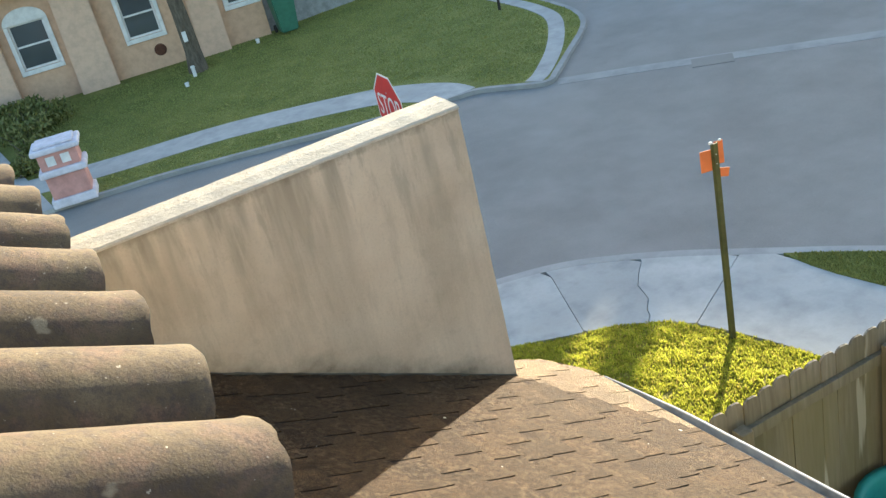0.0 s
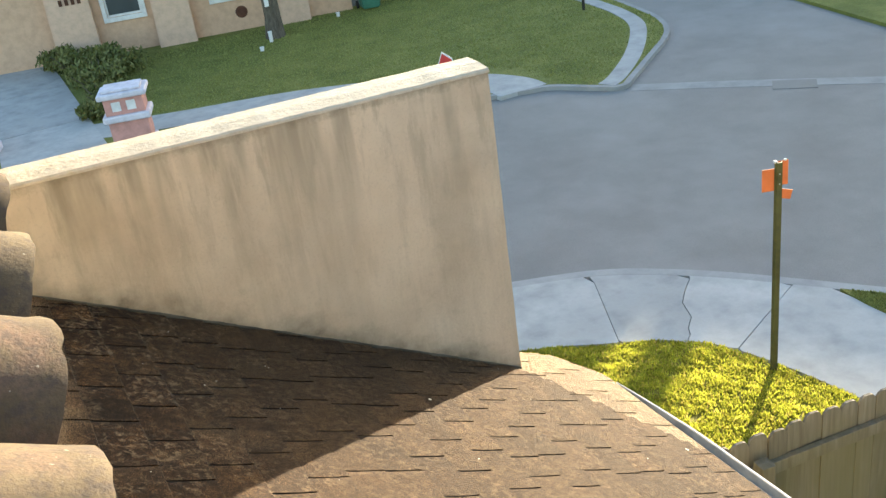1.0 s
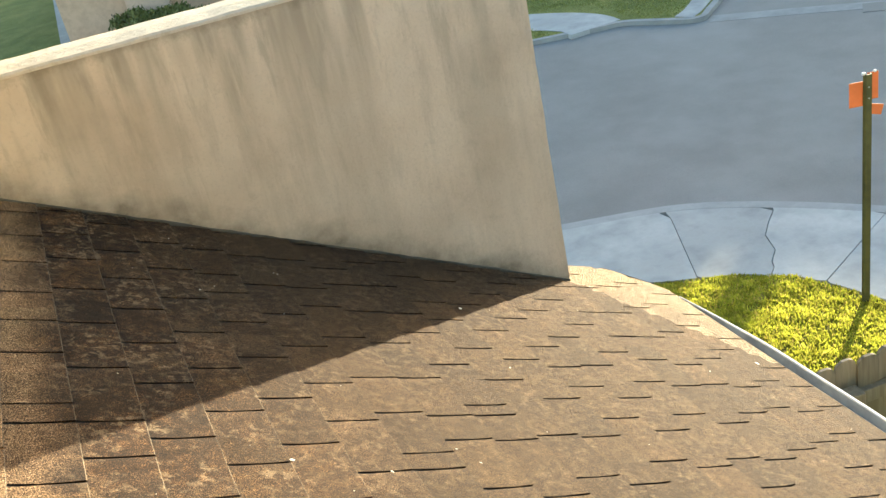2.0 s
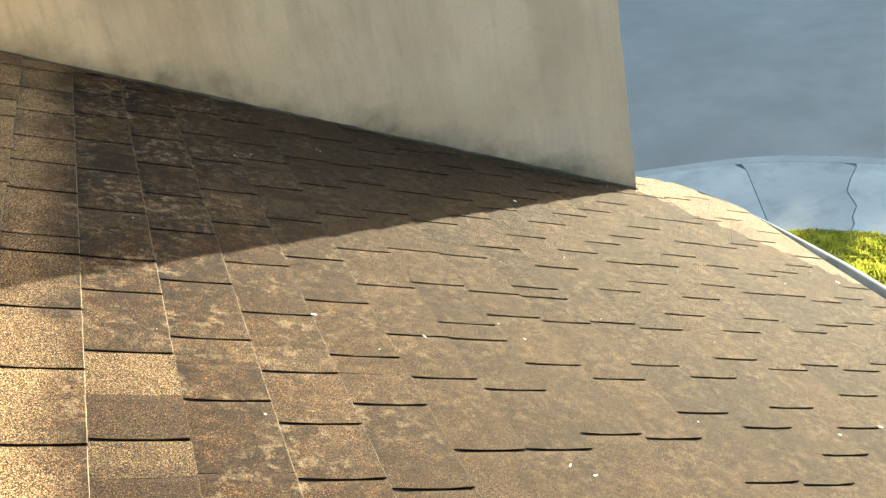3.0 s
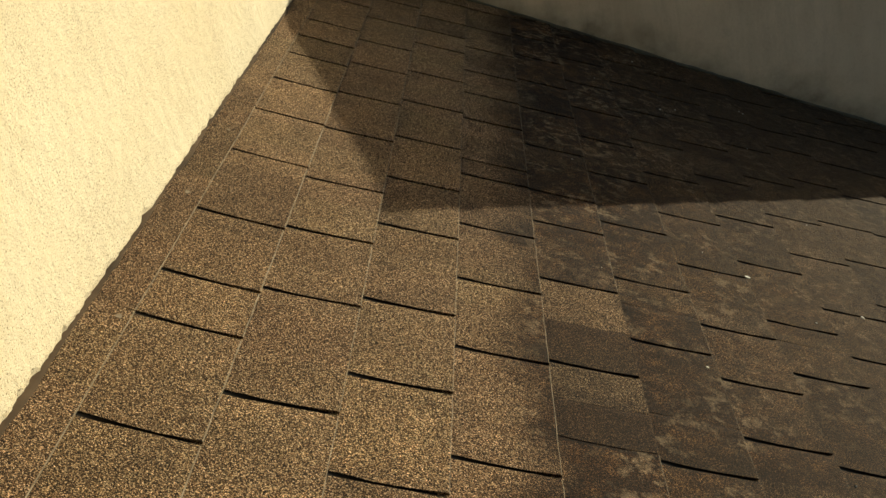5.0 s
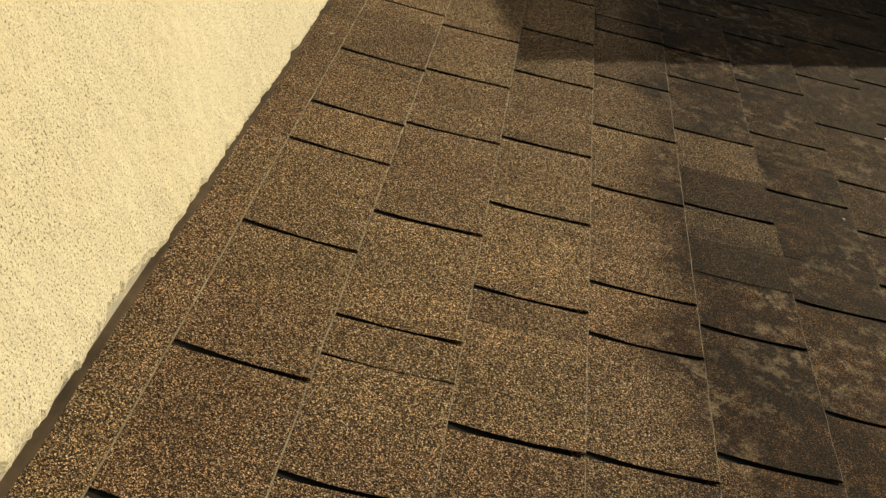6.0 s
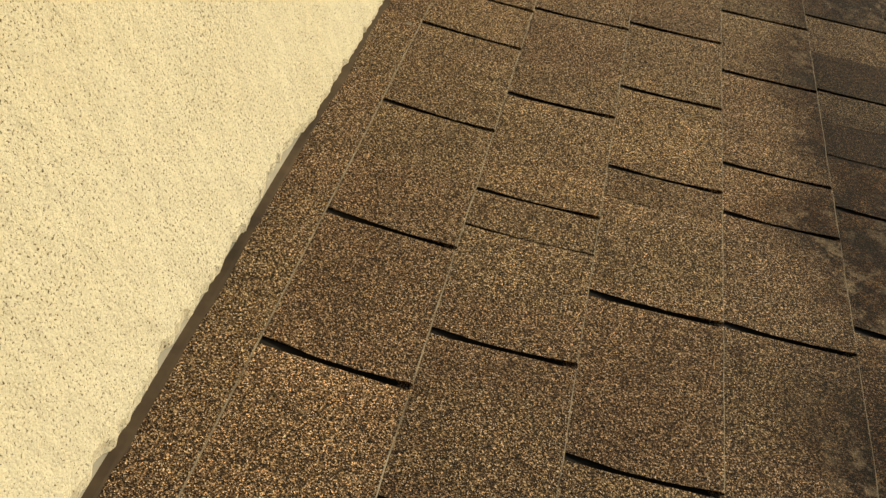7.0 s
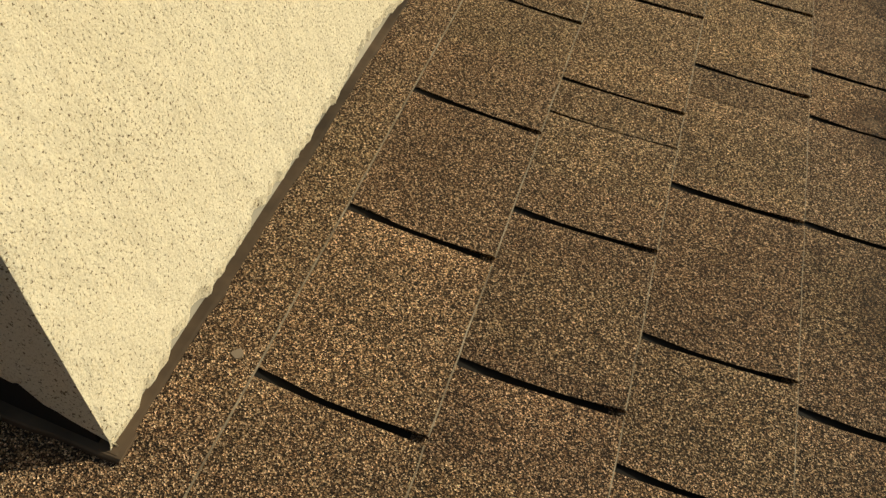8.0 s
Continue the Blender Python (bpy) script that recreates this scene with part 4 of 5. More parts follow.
# ---- across the street: mailbox pillars, house, tree, shrubs ----
def build_mailbox(x, y, turn, lettered):
    m = thing("mailbox_pillar", (x, y, G), "pink block mailbox pillar with pale lilac mouldings", "mailbox", group="mailbox pillars", turn=turn)
    part("plinth", one_box((-0.38, -0.30, 0.0), (0.38, 0.30, 0.155), 0.02), LILAC, m)
    part("lower_block", one_box((-0.33, -0.25, 0.155), (0.33, 0.25, 0.56), 0.012), PINK, m)
    part("band", one_box((-0.40, -0.32, 0.56), (0.40, 0.32, 0.68), 0.03), LILAC, m)
    part("upper_block", one_box((-0.33, -0.25, 0.68), (0.33, 0.25, 0.97), 0.012), PINK, m)
    part("cap", one_box((-0.41, -0.33, 0.97), (0.41, 0.33, 1.07), 0.03), LILAC, m)
    part("coping", one_box((-0.33, -0.25, 1.07), (0.33, 0.25, 1.12), 0.025), LILAC, m)
    if lettered:
        for dx in (-0.13, 0.12):
            part("number_plate", one_box((dx - 0.075, -0.258, 0.745), (dx + 0.075, -0.2495, 0.91), 0.003), WHITE_PAINT, m, "plain white plate")
    return m


build_mailbox(2.74, 16.30, -17, True)
build_mailbox(0.24, 18.25, -17, False)


def build_house():
    a = -12.8
    house = thing("house", (3.57, 23.75, G), "peach rendered bungalow with buttressed piers and white windows", "house", turn=a)
    DEEP = 0.30

    def wall_with_holes(x0, x1, holes, z1):
        """A thick wall with openings through it."""
        xs = sorted({x0, x1, *(v for h in holes for v in h[:2])})
        for p, q in zip(xs, xs[1:]):
            hole = next((h for h in holes if h[0] <= p and q <= h[1]), None)
            spans = [(0.0, z1)] if hole is None else [(0.0, hole[2]), (hole[3], z1)]
            for lo, hi in spans:
                part("wall", one_box((p, DEEP, lo - (0.1 if lo == 0 else 0)), (q, DEEP + 0.2, hi)), PEACH, house)

    holes = [(0.27, 1.09, 0.86, 1.95), (2.78, 3.58, 0.86, 1.95), (5.30, 6.02, 0.98, 1.95)]
    wall_with_holes(-2.6, 6.15, holes, 2.75)
    part("wall", one_box((-2.6, DEEP + 0.2, -0.1), (-2.4, 9.0, 2.75)), PEACH, house)
    part("wall", one_box((5.95, DEEP + 0.2, -0.1), (6.15, 9.0, 2.75)), PEACH, house)
    part("wall", one_box((-2.4, 8.8, -0.1), (5.95, 9.0, 2.75)), PEACH, house)
    part("floor_inside", one_box((-2.4, DEEP + 0.2, 0.0), (5.95, 8.8, 0.05)), DARK, house)
    for x0, x1 in ((-1.05, -0.02), (1.31, 2.22), (4.30, 5.05)):
        bm = bmesh.new()
        lo = [bm.verts.new(p) for p in ((x0, -0.0, -0.1), (x1, -0.0, -0.1), (x1, DEEP - 0.002, -0.1), (x0, DEEP - 0.002, -0.1))]
        hi = [bm.verts.new(p) for p in ((x0 + 0.05, 0.07, 2.75), (x1 - 0.02, 0.07, 2.75), (x1 - 0.02, DEEP - 0.002, 2.75), (x0 + 0.05, DEEP - 0.002, 2.75))]
        for k in range(4):
            bm.faces.new((lo[k], lo[(k + 1) % 4], hi[(k + 1) % 4], hi[k]))
        bm.faces.new(hi)
        bm.faces.new(lo[::-1])
        bmesh.ops.bevel(bm, geom=bm.edges[:], offset=0.02, segments=2, affect="EDGES")
        bmesh.ops.recalc_face_normals(bm, faces=bm.faces)
        part("pier", bm, PEACH_LIGHT, house, "pale peach tapered pier")
    for x0, x1, z0, z1 in holes:
        win = part("window", one_box((x0 - 0.10, DEEP - 0.05, z0 - 0.11), (x1 + 0.10, DEEP - 0.003, z0 - 0.0), 0.012), WHITE_PAINT, house, "white framed sash window")
        for lo, hi in (((x0 - 0.10, z0), (x0 + 0.0, z1)), ((x1 - 0.0, z0), (x1 + 0.10, z1))):
            part("surround", one_box((lo[0], DEEP - 0.045, lo[1]), (hi[0], DEEP - 0.003, hi[1]), 0.01), WHITE_PAINT, win)
        bm = bmesh.new()
        cx, half = (x0 + x1) / 2, (x1 - x0) / 2 + 0.10
        arc = [(cx + half * math.cos(math.pi * k / 16), z1 + 0.34 * math.sin(math.pi * k / 16)) for k in range(17)]
        f = bm.faces.new([bm.verts.new((px, DEEP - 0.045, pz)) for px, pz in arc])
        out = bmesh.ops.extrude_face_region(bm, geom=[f])
        bmesh.ops.translate(bm, vec=(0, 0.042, 0), verts=[q for q in out["geom"] if isinstance(q, bmesh.types.BMVert)])
        bmesh.ops.recalc_face_normals(bm, faces=bm.faces)
        part("arched_head", bm, WHITE_PAINT, win)
        bm = bmesh.new()
        mid = (z0 + z1) / 2 - 0.02
        for lo, hi in (((x0, z0), (x0 + 0.045, z1)), ((x1 - 0.045, z0), (x1, z1)), ((x0 + 0.045, z0), (x1 - 0.045, z0 + 0.05)), ((x0 + 0.045, z1 - 0.05), (x1 - 0.045, z1)), ((x0 + 0.045, mid), (x1 - 0.045, mid + 0.045))):
            box(bm, (lo[0], DEEP + 0.03, lo[1]), (hi[0], DEEP + 0.08, hi[1]), 0.004)
        part("sash", bm, WHITE_PAINT, win)
        for za, zb in ((z0 + 0.05, mid), (mid + 0.045, z1 - 0.05)):
            part("pane", one_box((x0 + 0.045, DEEP + 0.052, za), (x1 - 0.045, DEEP + 0.058, zb)), GLASS, win)
    vent = tube(bmesh.new(), (3.40, DEEP - 0.035, 0.44), (3.40, DEEP - 0.001, 0.44), 0.13, 0.15, 18)
    part("vent_cover", vent, BROWN, house, "round rusty brown vent cover")
    for k in range(4):
        part("number_bar", one_box((-0.70 + k * 0.14, 0.012, 1.36), (-0.62 + k * 0.14, 0.045, 1.50), 0.004), BROWN, house, "plain dark bar")
    bm = bmesh.new()
    ridge = [(0.2, 4.65, 4.6), (3.4, 4.65, 4.6)]
    eave = [(-3.1, -0.35, 2.72), (6.65, -0.35, 2.72), (6.65, 9.5, 2.72), (-3.1, 9.5, 2.72)]
    e = [bm.verts.new(p) for p in eave]
    r = [bm.verts.new(p) for p in ridge]
    bm.faces.new((e[0], e[1], r[1], r[0]))
    bm.faces.new((e[1], e[2], r[1]))
    bm.faces.new((e[2], e[3], r[0], r[1]))
    bm.faces.new((e[3], e[0], r[0]))
    bm.faces.new(e[::-1])
    bmesh.ops.recalc_face_normals(bm, faces=bm.faces)
    part("roof", bm, ROOF_FAR, house, "brown hipped roof")
    return house


build_house()
tagged(part("side_fence_far", one_box((9.75, 22.95, G), (13.6, 23.05, G + 1.3)), make_paint("grey_boards", (0.32, 0.32, 0.31), 0.9, 0.15)), "low grey boarded fence beside the house", "fence", kind="structure")


def build_bin():
    b = thing("wheeled_bin", (9.95, 22.28, G), "green plastic wheeled bin by the house corner", "bin", turn=-12)
    bm = bmesh.new()
    lo = [bm.verts.new((sx * 0.22, sy * 0.24, 0.05)) for sx, sy in ((-1, -1), (1, -1), (1, 1), (-1, 1))]
    hi = [bm.verts.new((sx * 0.29, sy * 0.34, 0.98)) for sx, sy in ((-1, -1), (1, -1), (1, 1), (-1, 1))]
    for k in range(4):
        bm.faces.new((lo[k], lo[(k + 1) % 4], hi[(k + 1) % 4], hi[k]))
    bm.faces.new(hi)
    bm.faces.new(lo[::-1])
    bmesh.ops.bevel(bm, geom=bm.edges[:], offset=0.03, segments=2, affect="EDGES")
    bmesh.ops.recalc_face_normals(bm, faces=bm.faces)
    part("bin_body", bm, GREEN_BIN, b)
    part("lid", one_box((-0.31, -0.37, 0.985), (0.31, 0.36, 1.05), 0.025), GREEN_BIN, b)
    part("handle", one_box((-0.22, 0.36, 0.90), (0.22, 0.40, 0.94), 0.01), GREEN_BIN, b)
    for s in (-1, 1):
        part("wheel", tube(bmesh.new(), (s * 0.24, 0.27, 0.10), (s * 0.29, 0.27, 0.10), 0.10, 0.10, 16), DARK, b)


build_bin()


def leaf_cloud(bm, centre, size, count, leaf, rng):
    """Many small folded leaves round a centre, thicker towards the outside."""
    for _ in range(count):
        v = Vector((rng.gauss(0, 1), rng.gauss(0, 1), rng.gauss(0, 1))).normalized() * rng.uniform(0.45, 1.0)
        p = Vector(centre) + Vector((v.x * size[0], v.y * size[1], v.z * size[2]))
        q = Euler((rng.uniform(0, 6.3), rng.uniform(0, 6.3), rng.uniform(0, 6.3))).to_matrix()
        s = leaf * rng.uniform(0.6, 1.3)
        pts = [bm.verts.new(p + q @ Vector(c) * s) for c in ((-1, 0, 0), (0, -0.45, 0.12), (1, 0, 0), (0, 0.45, 0.12))]
        bm.faces.new((pts[0], pts[1], pts[2]))
        bm.faces.new((pts[0], pts[2], pts[3]))


def build_tree(x, y, height, radius, label, seed, crown=1.0):
    rng = random.Random(seed)
    tree = thing("tree", (x, y, G), label, "tree")
    bm = bmesh.new()
    knots = [(0, 0, -0.1), (0.03, 0.02, 0.5), (0.02, 0.05, 1.4), (-0.05, 0.02, 2.4), (-0.02, 0.0, height * 0.55)]
    radii = [radius * 1.35, radius, radius * 0.92, radius * 0.85, radius * 0.6]
    for p, q, r1, r2 in zip(knots, knots[1:], radii, radii[1:]):
        tube(bm, p, q, r1, r2, 12)
    part("trunk", bm, BARK, tree)
    bm = bmesh.new()
    tips = []
    for k in range(7):
        q = k * 2.4
        base = Vector((-0.03, 0.0, height * rng.uniform(0.38, 0.55)))
        tip = base + Vector((math.cos(q), math.sin(q), rng.uniform(0.7, 1.2))) * height * rng.uniform(0.18, 0.28)
        tube(bm, base, tip, radius * 0.4, radius * 0.12, 7)
        tips.append(tip)
    part("limbs", bm, BARK, tree)
    bm = bmesh.new()
    for tip in tips + [Vector((0, 0, height * 0.85))]:
        for _ in range(3):
            c = tip + Vector((rng.gauss(0, 0.4), rng.gauss(0, 0.4), rng.gauss(0.2, 0.3))) * crown
            leaf_cloud(bm, c, (0.9 * crown, 0.9 * crown, 0.6 * crown), 260, 0.09, rng)
    part("crown", bm, LEAF, tree)
    return tree


build_tree(7.22, 21.75, 6.5, 0.19, "brown-trunked garden tree on the front lawn", 3)


def build_pipe(x, y, h):
    p = thing("white_pipe", (x, y, G), "short white plastic pipe standing in the lawn", "pipe")
    part("tube_body", tube(bmesh.new(), (0, 0, -0.05), (0, 0, h), 0.045, 0.045, 14), WHITE_PAINT, p)
    part("cap", tube(bmesh.new(), (0, 0, h), (0, 0, h + 0.03), 0.055, 0.05, 14), WHITE_PAINT, p)


build_pipe(6.98, 21.35, 0.22)
build_pipe(6.55, 20.75, 0.06)
build_pipe(9.05, 22.25, 0.08)
bag = thing("white_tag", (7.09, 21.53, G + 0.78), "small white tag fixed to the tree trunk", "tag")
part("plate", one_box((-0.05, -0.03, 0), (0.05, 0.0, 0.24), 0.006), WHITE_PAINT, bag)


def build_shrub(x, y, size, count, seed):
    rng = random.Random(seed)
    s = thing("shrub", (x, y, G), "low dark green shrub beside the driveway", "shrub", group="front garden shrubs")
    bm = bmesh.new()
    for _ in range(9):
        q = rng.uniform(0, 6.28)
        tube(bm, (0, 0, -0.02), (math.cos(q) * size * 0.6, math.sin(q) * size * 0.6, size * rng.uniform(0.5, 0.8)), 0.02, 0.006, 6)
    part("stems", bm, BARK, s)
    bm = bmesh.new()
    for _ in range(7):
        c = (rng.gauss(0, 0.35) * size, rng.gauss(0, 0.35) * size, size * rng.uniform(0.3, 0.55))
        leaf_cloud(bm, c, (size * 0.5, size * 0.5, size * 0.38), count // 7, 0.06, rng)
    part("leaves", bm, SHRUB_LEAF, s)


for i, (x, y, z) in enumerate(((2.75, 19.6, 0.55), (2.85, 20.8, 0.75), (3.25, 21.7, 0.8), (2.75, 22.6, 0.8), (2.55, 23.6, 0.7), (2.35, 25.2, 0.7), (3.45, 22.9, 0.6), (2.6, 18.7, 0.45))):
    build_shrub(x, y, z, 1300, 20 + i)


def build_far_post():
    s = thing("street_name_post", (12.95, 17.3, G), "thin dark post at the lawn corner", "post")
    part("post", one_box((-0.025, -0.025, -0.1), (0.025, 0.025, 2.6), 0.006), DARK, s)
    part("cap", one_box((-0.035, -0.035, 2.6), (0.035, 0.035, 2.64), 0.006), DARK, s)


build_far_post()


# ---- grass, small litter ----
def grass_stuff(name, label, count, place, height, material, seed, width=0.006):
    """Many bent blades as one object; place(rng) gives a foot point or None."""
    rng = random.Random(seed)
    verts, faces = [], []
    while len(faces) < count * 3:
        p = place(rng)
        if p is None:
            continue
        q, lean = rng.uniform(0, 6.283), rng.uniform(0.1, 0.6)
        h = height * rng.uniform(0.5, 1.3)
        w = width * rng.uniform(0.7, 1.5)
        cx, sx = math.cos(q), math.sin(q)
        bx, by = math.cos(q + 1.57) * lean * h, math.sin(q + 1.57) * lean * h
        n = len(verts)
        verts += [(p[0] - cx * w, p[1] - sx * w, p[2]), (p[0] + cx * w, p[1] + sx * w, p[2]),
                  (p[0] - cx * w * 0.8 + bx * 0.35, p[1] - sx * w * 0.8 + by * 0.35, p[2] + h * 0.6), (p[0] + cx * w * 0.8 + bx * 0.35, p[1] + sx * w * 0.8 + by * 0.35, p[2] + h * 0.6),
                  (p[0] + bx, p[1] + by, p[2] + h)]
        faces += [(n, n + 1, n + 3), (n, n + 3, n + 2), (n + 2, n + 3, n + 4)]
    me = bpy.data.meshes.new(name)
    me.from_pydata(verts, [], faces)
    me.materials.append(material)
    return tagged(new(name, me), label, "grass", kind="stuff")


def inside(p, poly):
    hit = False
    for (x1, y1), (x2, y2) in zip(poly, poly[1:] + poly[:1]):
        if (y1 > p[1]) != (y2 > p[1]) and p[0] < (x2 - x1) * (p[1] - y1) / (y2 - y1) + x1:
            hit = not hit
    return hit


NEAR_POLY = NEAR_INNER + [(2.6, -2.0), (2.6, 7.0)]


def near_foot(rng):
    x, y = rng.uniform(2.9, 6.45), rng.uniform(1.6, 7.2)
    if not inside((x, y), NEAR_POLY) or y < 2.35 - (x - 3.4) * 0.12:
        return None
    clump = noise.noise(Vector((x * 7, y * 7, 0)))
    return (x, y, bank(x, y) - 0.004) if clump > rng.uniform(-0.8, 0.25) else None


grass_stuff("near_grass", "thick yellow-green sunny grass beside the pavement", 130000, near_foot, 0.032, BLADES, 5, 0.0055)


def verge_foot(rng):
    x, y = rng.uniform(7.6, 9.6), rng.uniform(2.5, 5.2)
    return (x, y, G + 0.01) if inside((x, y), verge_w + [p for p in NEAR_OUTER if p[0] > 7.62][::-1]) else None


LAWN_BLADES = make_leaf("lawn_blades", (0.20, 0.215, 0.055), (0.31, 0.305, 0.085))
grass_stuff("verge_grass", "short green grass on the verge", 16000, verge_foot, 0.022, LAWN_BLADES, 6, 0.006)
FAR_POLY = FAR_CURB + [(-10, 40)]


def far_foot(rng):
    x, y = rng.uniform(3.0, 14.0), rng.uniform(12.6, 23.0)
    if not inside((x, y), FAR_POLY):
        return None
    walk_y = 17.42 + (x - 3.35) * -0.335 if x < 5.8 else 16.60 + (x - 5.8) * -0.6
    if abs(y - walk_y) < 0.62 and x < 9.4 or x > 9.4 and min((x - p[0]) ** 2 + (y - p[1]) ** 2 for p in CORNER_WALK) < 0.05:
        return None
    if 8.3 < x < 9.65 and y < 14.8:
        return None
    return (x, y, G)


grass_stuff("far_grass", "short mown grass on the far lawn", 40000, far_foot, 0.022, LAWN_BLADES, 7, 0.012)

# ---- shingles, the last and most numerous pieces ----
UPPER_SLOTS = {
    0: (-0.468, -0.283, -0.103, 0.105, 0.299, 0.406, 0.587, 0.813, 1.010, 1.190, 1.364, 1.50, 1.64, 1.87, 2.06),
    1: (-0.394, -0.214, -0.002, 0.195, 0.424, 0.604, 0.784, 1.010, 1.211, 1.412, 1.59, 1.797),
    2: (-0.305, -0.108, 0.105, 0.284, 0.460, 0.688, 0.868, 1.06, 1.264, 1.463, 1.69, 1.82),
    3: (-0.324, -0.097, 0.081, 0.177, 0.398, 0.580, 0.761, 0.965, 1.037, 1.257, 1.42, 1.58, 1.775),
    4: (-0.05, 0.151, 0.419, 0.645, 0.845),
    5: (0.06, 0.258, 0.529, 0.710, 0.916),
    6: (0.17, 0.350, 0.482, 0.626, 0.823, 1.027),
    7: (0.335, 0.548, 0.697, 0.899, 1.091),
    8: (0.26, 0.436, 0.645, 0.794, 0.998, 1.172),
}
LOWER_SLOTS = {
    9: (0.27, 0.448, 0.625, 0.803, 0.866, 1.04, 1.212),
    10: (0.31, 0.502, 0.732, 0.924, 1.032, 1.22),
    11: (0.30, 0.50, 0.698, 0.926, 1.04, 1.09, 1.308),
    12: (0.383, 0.595, 0.77, 0.951, 1.232, 1.42),
    13: (0.383, 0.558, 0.74, 0.948, 1.139, 1.365, 1.555),
    14: (0.48, 0.642, 0.836, 1.043, 1.215, 1.333),
    15: (0.582, 0.811, 0.985, 1.16, 1.356),
    16: (0.85, 1.075, 1.265, 1.458),
    17: (0.845, 1.033, 1.25, 1.42, 1.587),
    18: (1.096, 1.27),
    19: (1.262,),
}
KNOWN_SLOTS = {**UPPER_SLOTS, **LOWER_SLOTS}
rng = random.Random(11)


def course_slots(c):
    """Where the slots of a course lie along the roof: known ones, and the strip's rhythm beyond them."""
    known = list(KNOWN_SLOTS.get(c, ()))
    if not known:
        known = [rng.uniform(-0.1, 0.1)]
    while known[-1] < RAKE - 0.08:
        known.append(known[-1] + rng.choice((0.19, 0.195, 0.205, 0.2, 0.225, 0.2, 0.13)))
    while known[0] > NEAR_END + 0.08:
        known.insert(0, known[0] - rng.choice((0.19, 0.195, 0.205, 0.2, 0.225, 0.2, 0.13)))
    return [k for k in known if NEAR_END + 0.05 < k < RAKE - 0.05]


def shingle_points(slant, seed, width):
    """A tab as vertices and faces in course coordinates: u down the slope, y along, n out of the roof."""
    r = random.Random(seed)
    n = 7
    verts, faces = [], []
    slant, wear = slant / width, 0.0013 / width
    bow = r.uniform(-0.0063, -0.0057) / width if slant else 0.0
    for i in range(n + 1):
        y = i / n
        j1, j2, j3 = (r.uniform(-wear, wear) if i in (0, n) else 0.0 for _ in range(3))
        rag = r.uniform(-0.0006, 0.0006)
        edge = COURSE + 0.002 + rag
        lift = 0.0069 + r.uniform(-0.0002, 0.0003)
        verts += [(-0.010, y, 0.0010), (0.022, y + j1 + bow * 0.6 + slant * 0.17, 0.0030), (0.048, y + j2 + bow + slant * 0.37, 0.0051), (0.085, y + j3 + bow * 0.8 + slant * 0.66, 0.0064), (edge - 0.0012, y + slant, lift), (edge, y + slant, lift - 0.0010), (edge, y + slant, lift - 0.0038), (-0.010, y, -0.0004)]
    for i in range(n):
        a, b = i * 8, (i + 1) * 8
        for k in range(6):
            faces.append((a + k, a + k + 1, b + k + 1, b + k))
    faces.append(tuple(range(7, -1, -1)))
    faces.append(tuple(n * 8 + k for k in range(8)))
    return verts, faces


SLANT = 0.0012
WIDTHS = (0.06, 0.08, 0.10, 0.12, 0.14, 0.16, 0.18, 0.20, 0.22, 0.25)


@functools.lru_cache(maxsize=None)
def tab_shape(size, slant, seed):
    """A tab one metre wide, to be scaled to that one of WIDTHS; alike tabs share it."""
    v, f = shingle_points(slant, seed, WIDTHS[size])
    me = bpy.data.meshes.new("shingle")
    me.from_pydata(v, [], f)
    me.materials.append(SHINGLE)
    me.materials.append(SHINGLE_EDGE)
    for q in me.polygons:
        q.material_index = 1 if q.normal.x > 0.6 else 0
        q.use_smooth = True
    me.set_sharp_from_angle(angle=0.5)
    return me


def nearest_size(width):
    return min(range(len(WIDTHS)), key=lambda k: abs(WIDTHS[k] - width))


HAIRLINES = {1: (-0.062,), 2: (0.05, 0.60), 5: (0.356, 0.63), 7: (0.64,)}
field_v, field_f, placed = [], [], 0
for c in range(-17, 22):
    u0 = c * COURSE
    if c == -1:
        slots = [NEAR_END + 0.3, CORNER_Y - 0.05, 0.302, 1.02, RAKE - 0.2]
    else:
        slots = course_slots(c)
    fine = HAIRLINES.get(c, ())
    ends = [NEAR_END + 0.01] + sorted(slots + list(fine)) + [max(RAKE - 0.005, 2.30 - 0.1018 * u0 * CS)]
    wide = {y: (0.0030 if y == -0.062 else 0.0012 if y in fine else 0.002 if c == -1 else SLOT * rng.uniform(0.94, 1.14)) for y in ends}
    for k, (a, b) in enumerate(zip(ends, ends[1:])):
        y0, y1 = a + wide[a] / 2, b - wide[b] / 2
        if y1 - y0 < 0.02:
            continue
        if c < -1 and y0 > CORNER_Y + 0.1:
            continue
        near = (0 <= c <= 10 and -0.85 < y0 < 2.25) or (c == -1) or (-3 <= c < 0 and -1.0 < y0 < CORNER_Y)
        if near and placed < 300:
            ob = new("shingle", tab_shape(nearest_size(y1 - y0), 0.0 if c == -1 else -0.010 if c == 0 else SLANT, rng.randrange(3)))
            ob.parent = roof
            ob.matrix_basis = Matrix.Translation((u0, y0 + (0.004 if c == 0 else 0.0), 0.0002 * rng.random())) @ Matrix.Diagonal((1, y1 - y0, 0.45 if c == -1 else 1.0, 1))
            placed += 1
        else:
            v, f = shingle_points(SLANT, rng.randrange(1000), y1 - y0)
            base = len(field_v)
            for (u, y, n) in v:
                yy = y0 + y * (y1 - y0)
                uu = min(u0 + u, reach(yy) + 0.012)
                field_v.append((uu, yy, n))
            field_f += [tuple(base + q for q in face) for face in f]
me = bpy.data.meshes.new("shingle_field")
me.from_pydata(field_v, [], field_f)
me.materials.append(SHINGLE)
me.materials.append(SHINGLE_EDGE)
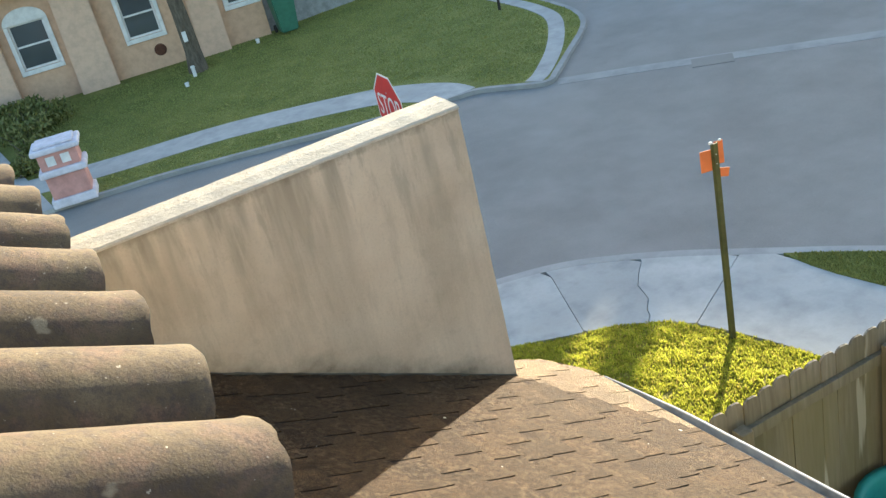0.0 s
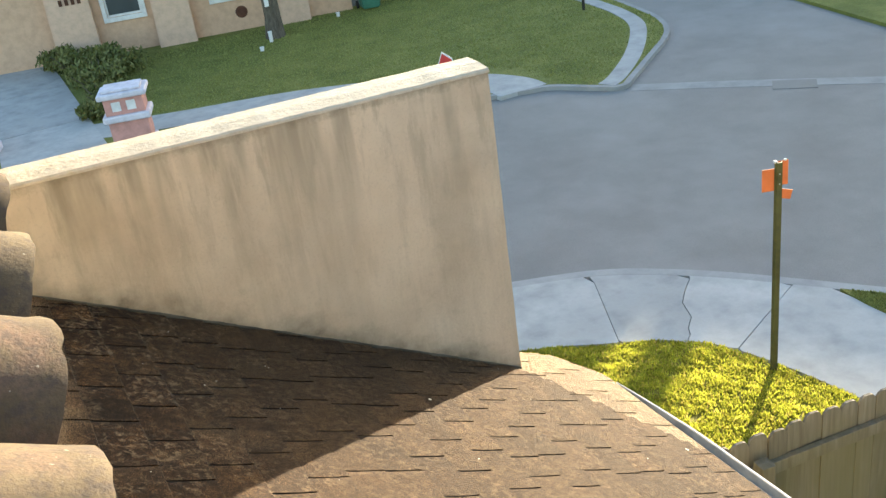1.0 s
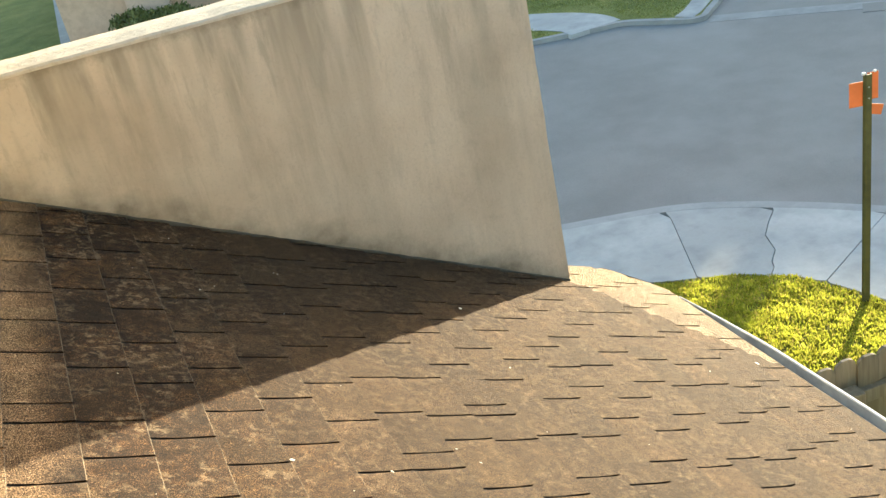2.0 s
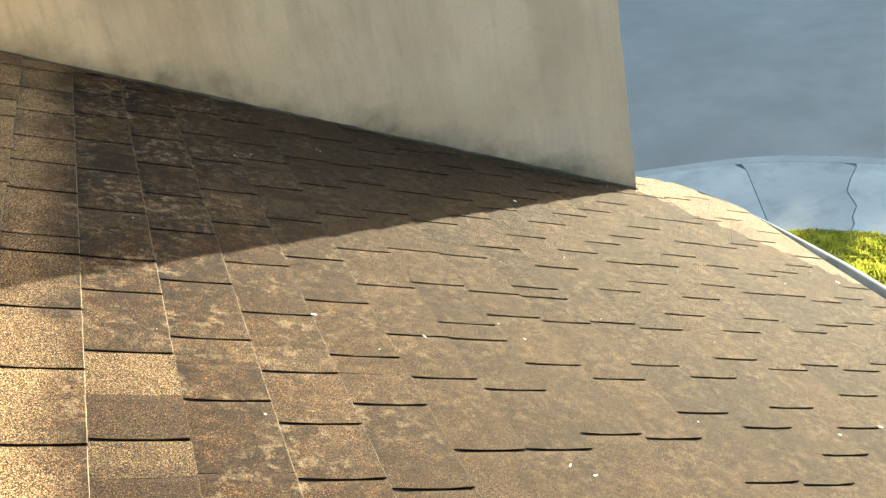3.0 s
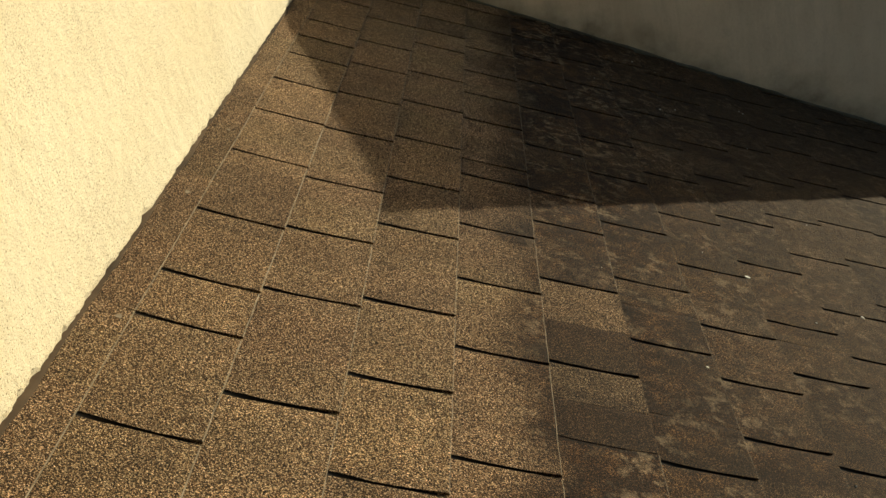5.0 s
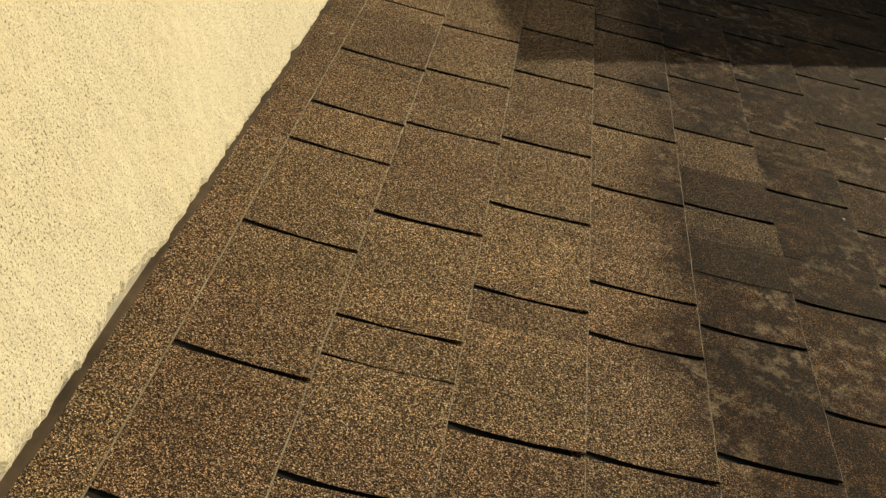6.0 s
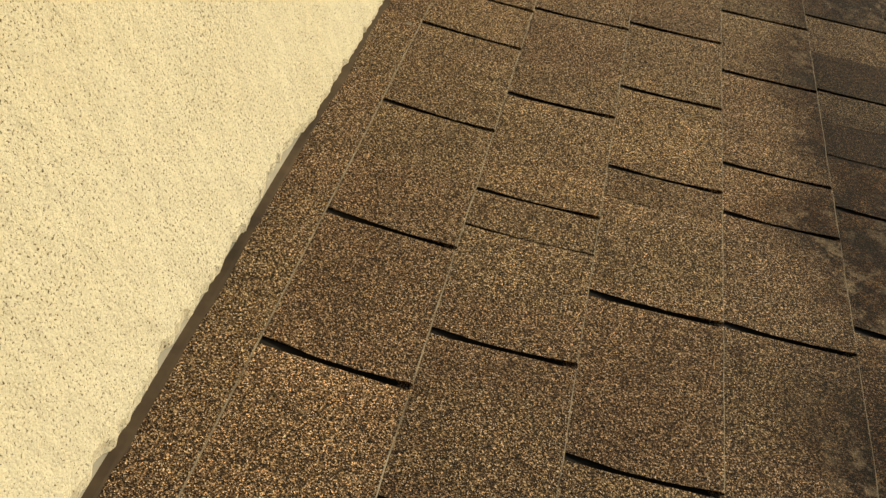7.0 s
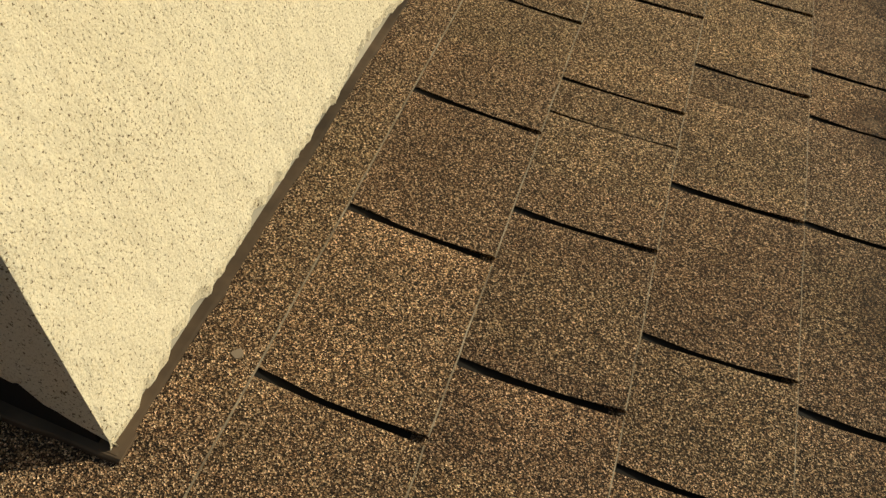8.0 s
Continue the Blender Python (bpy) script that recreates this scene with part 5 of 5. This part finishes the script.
me.materials.append(PALE_PATCH)
for q in me.polygons:
    q.material_index = 1 if q.normal.x > 0.6 else 2 if q.center.x + 0.75 * (q.center.y - 2.0) + 0.04 * noise.noise(q.center * 6) > 2.41 else 0
    q.use_smooth = True
me.set_sharp_from_angle(angle=0.5)
field = new("shingle_field", me)
field.parent = roof
tagged(field, "brown shingle tabs further down the roof", kind="stuff")

# single blocks of a tab that kept their own tone: dark ones and clean ones
for c, a, b, coat in ((4, 0.4235, 0.526, DARK_GRANULES), (4, 0.262, 0.338, DARK_GRANULES), (4, 0.528, 0.640, CLEAN_GRANULES), (4, 0.340, 0.4145, CLEAN_GRANULES)):
    ob = new("tab_block", tab_shape(nearest_size(b - a), SLANT, c).copy())
    ob.data.materials.clear()
    ob.data.materials.append(coat)
    ob.data.materials.append(coat)
    ob.parent = roof
    ob.matrix_basis = Matrix.Translation((c * COURSE + 0.0005, a, 0.0009)) @ Matrix.Diagonal((1, b - a, 1, 1))

# ---- flakes of old paint lying on the shingles ----
rng = random.Random(77)
bm = bmesh.new()
spots = [(0.914, 0.838, 0.005), (1.717, 1.708, 0.007), (2.736, 1.444, 0.009), (1.113, 0.79, 0.005), (1.340, 0.825, 0.005), (2.079, 0.594, 0.009), (1.226, 0.403, 0.006), (1.259, 0.379, 0.005), (1.921, 0.546, 0.004)]
for _ in range(46):
    u, y = rng.uniform(0.5, 2.8), rng.uniform(-0.6, 2.2)
    spots.append((u, y, rng.choice((0.0014, 0.0018, 0.0022, 0.003))))
for u, y, size in spots:
    n0 = 0.0014 + 0.0054 * ((u / COURSE) % 1.0) + 0.0012
    turn, thin = rng.uniform(0, 6.28), rng.uniform(0.2, 0.8)
    ring = []
    for k in range(7):
        q = 2 * math.pi * k / 7
        px, py = math.cos(q) * size * rng.uniform(0.7, 1.2), math.sin(q) * size * thin * rng.uniform(0.7, 1.2)
        ring.append((u + px * math.cos(turn) - py * math.sin(turn), y + px * math.sin(turn) + py * math.cos(turn)))
    lo = [bm.verts.new((p, q, n0 - 0.0012)) for p, q in ring]
    hi = [bm.verts.new((p, q, n0 + rng.uniform(0.0003, 0.0012))) for p, q in ring]
    for k in range(7):
        bm.faces.new((lo[k], lo[(k + 1) % 7], hi[(k + 1) % 7], hi[k]))
    bm.faces.new(hi)
bmesh.ops.recalc_face_normals(bm, faces=bm.faces)
bmesh.ops.transform(bm, matrix=ROOF_POSE, verts=bm.verts)
tagged(part("paint_flakes", bm, LITTER), "small white paint flakes scattered on the shingles", "litter", kind="stuff")
for u, y in ((-0.018, 0.881), (-0.021, 0.625), (-0.012, 0.282), (-0.016, -0.459)):
    bm = bmesh.new()
    n0 = 0.45 * (0.0036 + 0.0032 * (u / COURSE + 1.0)) + 0.0012
    ring = [(u + math.cos(q) * rng.uniform(0.004, 0.006), y + math.sin(q) * rng.uniform(0.004, 0.008)) for q in [2 * math.pi * k / 9 for k in range(9)]]
    lo = [bm.verts.new((p, q, n0 - 0.003)) for p, q in ring]
    hi = [bm.verts.new((u + (p - u) * 0.8, y + (q - y) * 0.8, n0)) for p, q in ring]
    for k in range(9):
        bm.faces.new((lo[k], lo[(k + 1) % 9], hi[(k + 1) % 9], hi[k]))
    bm.faces.new(hi)
    bmesh.ops.recalc_face_normals(bm, faces=bm.faces)
    part("nail_dab", bm, DAB, roof, "tan dab of sealant over a nail")
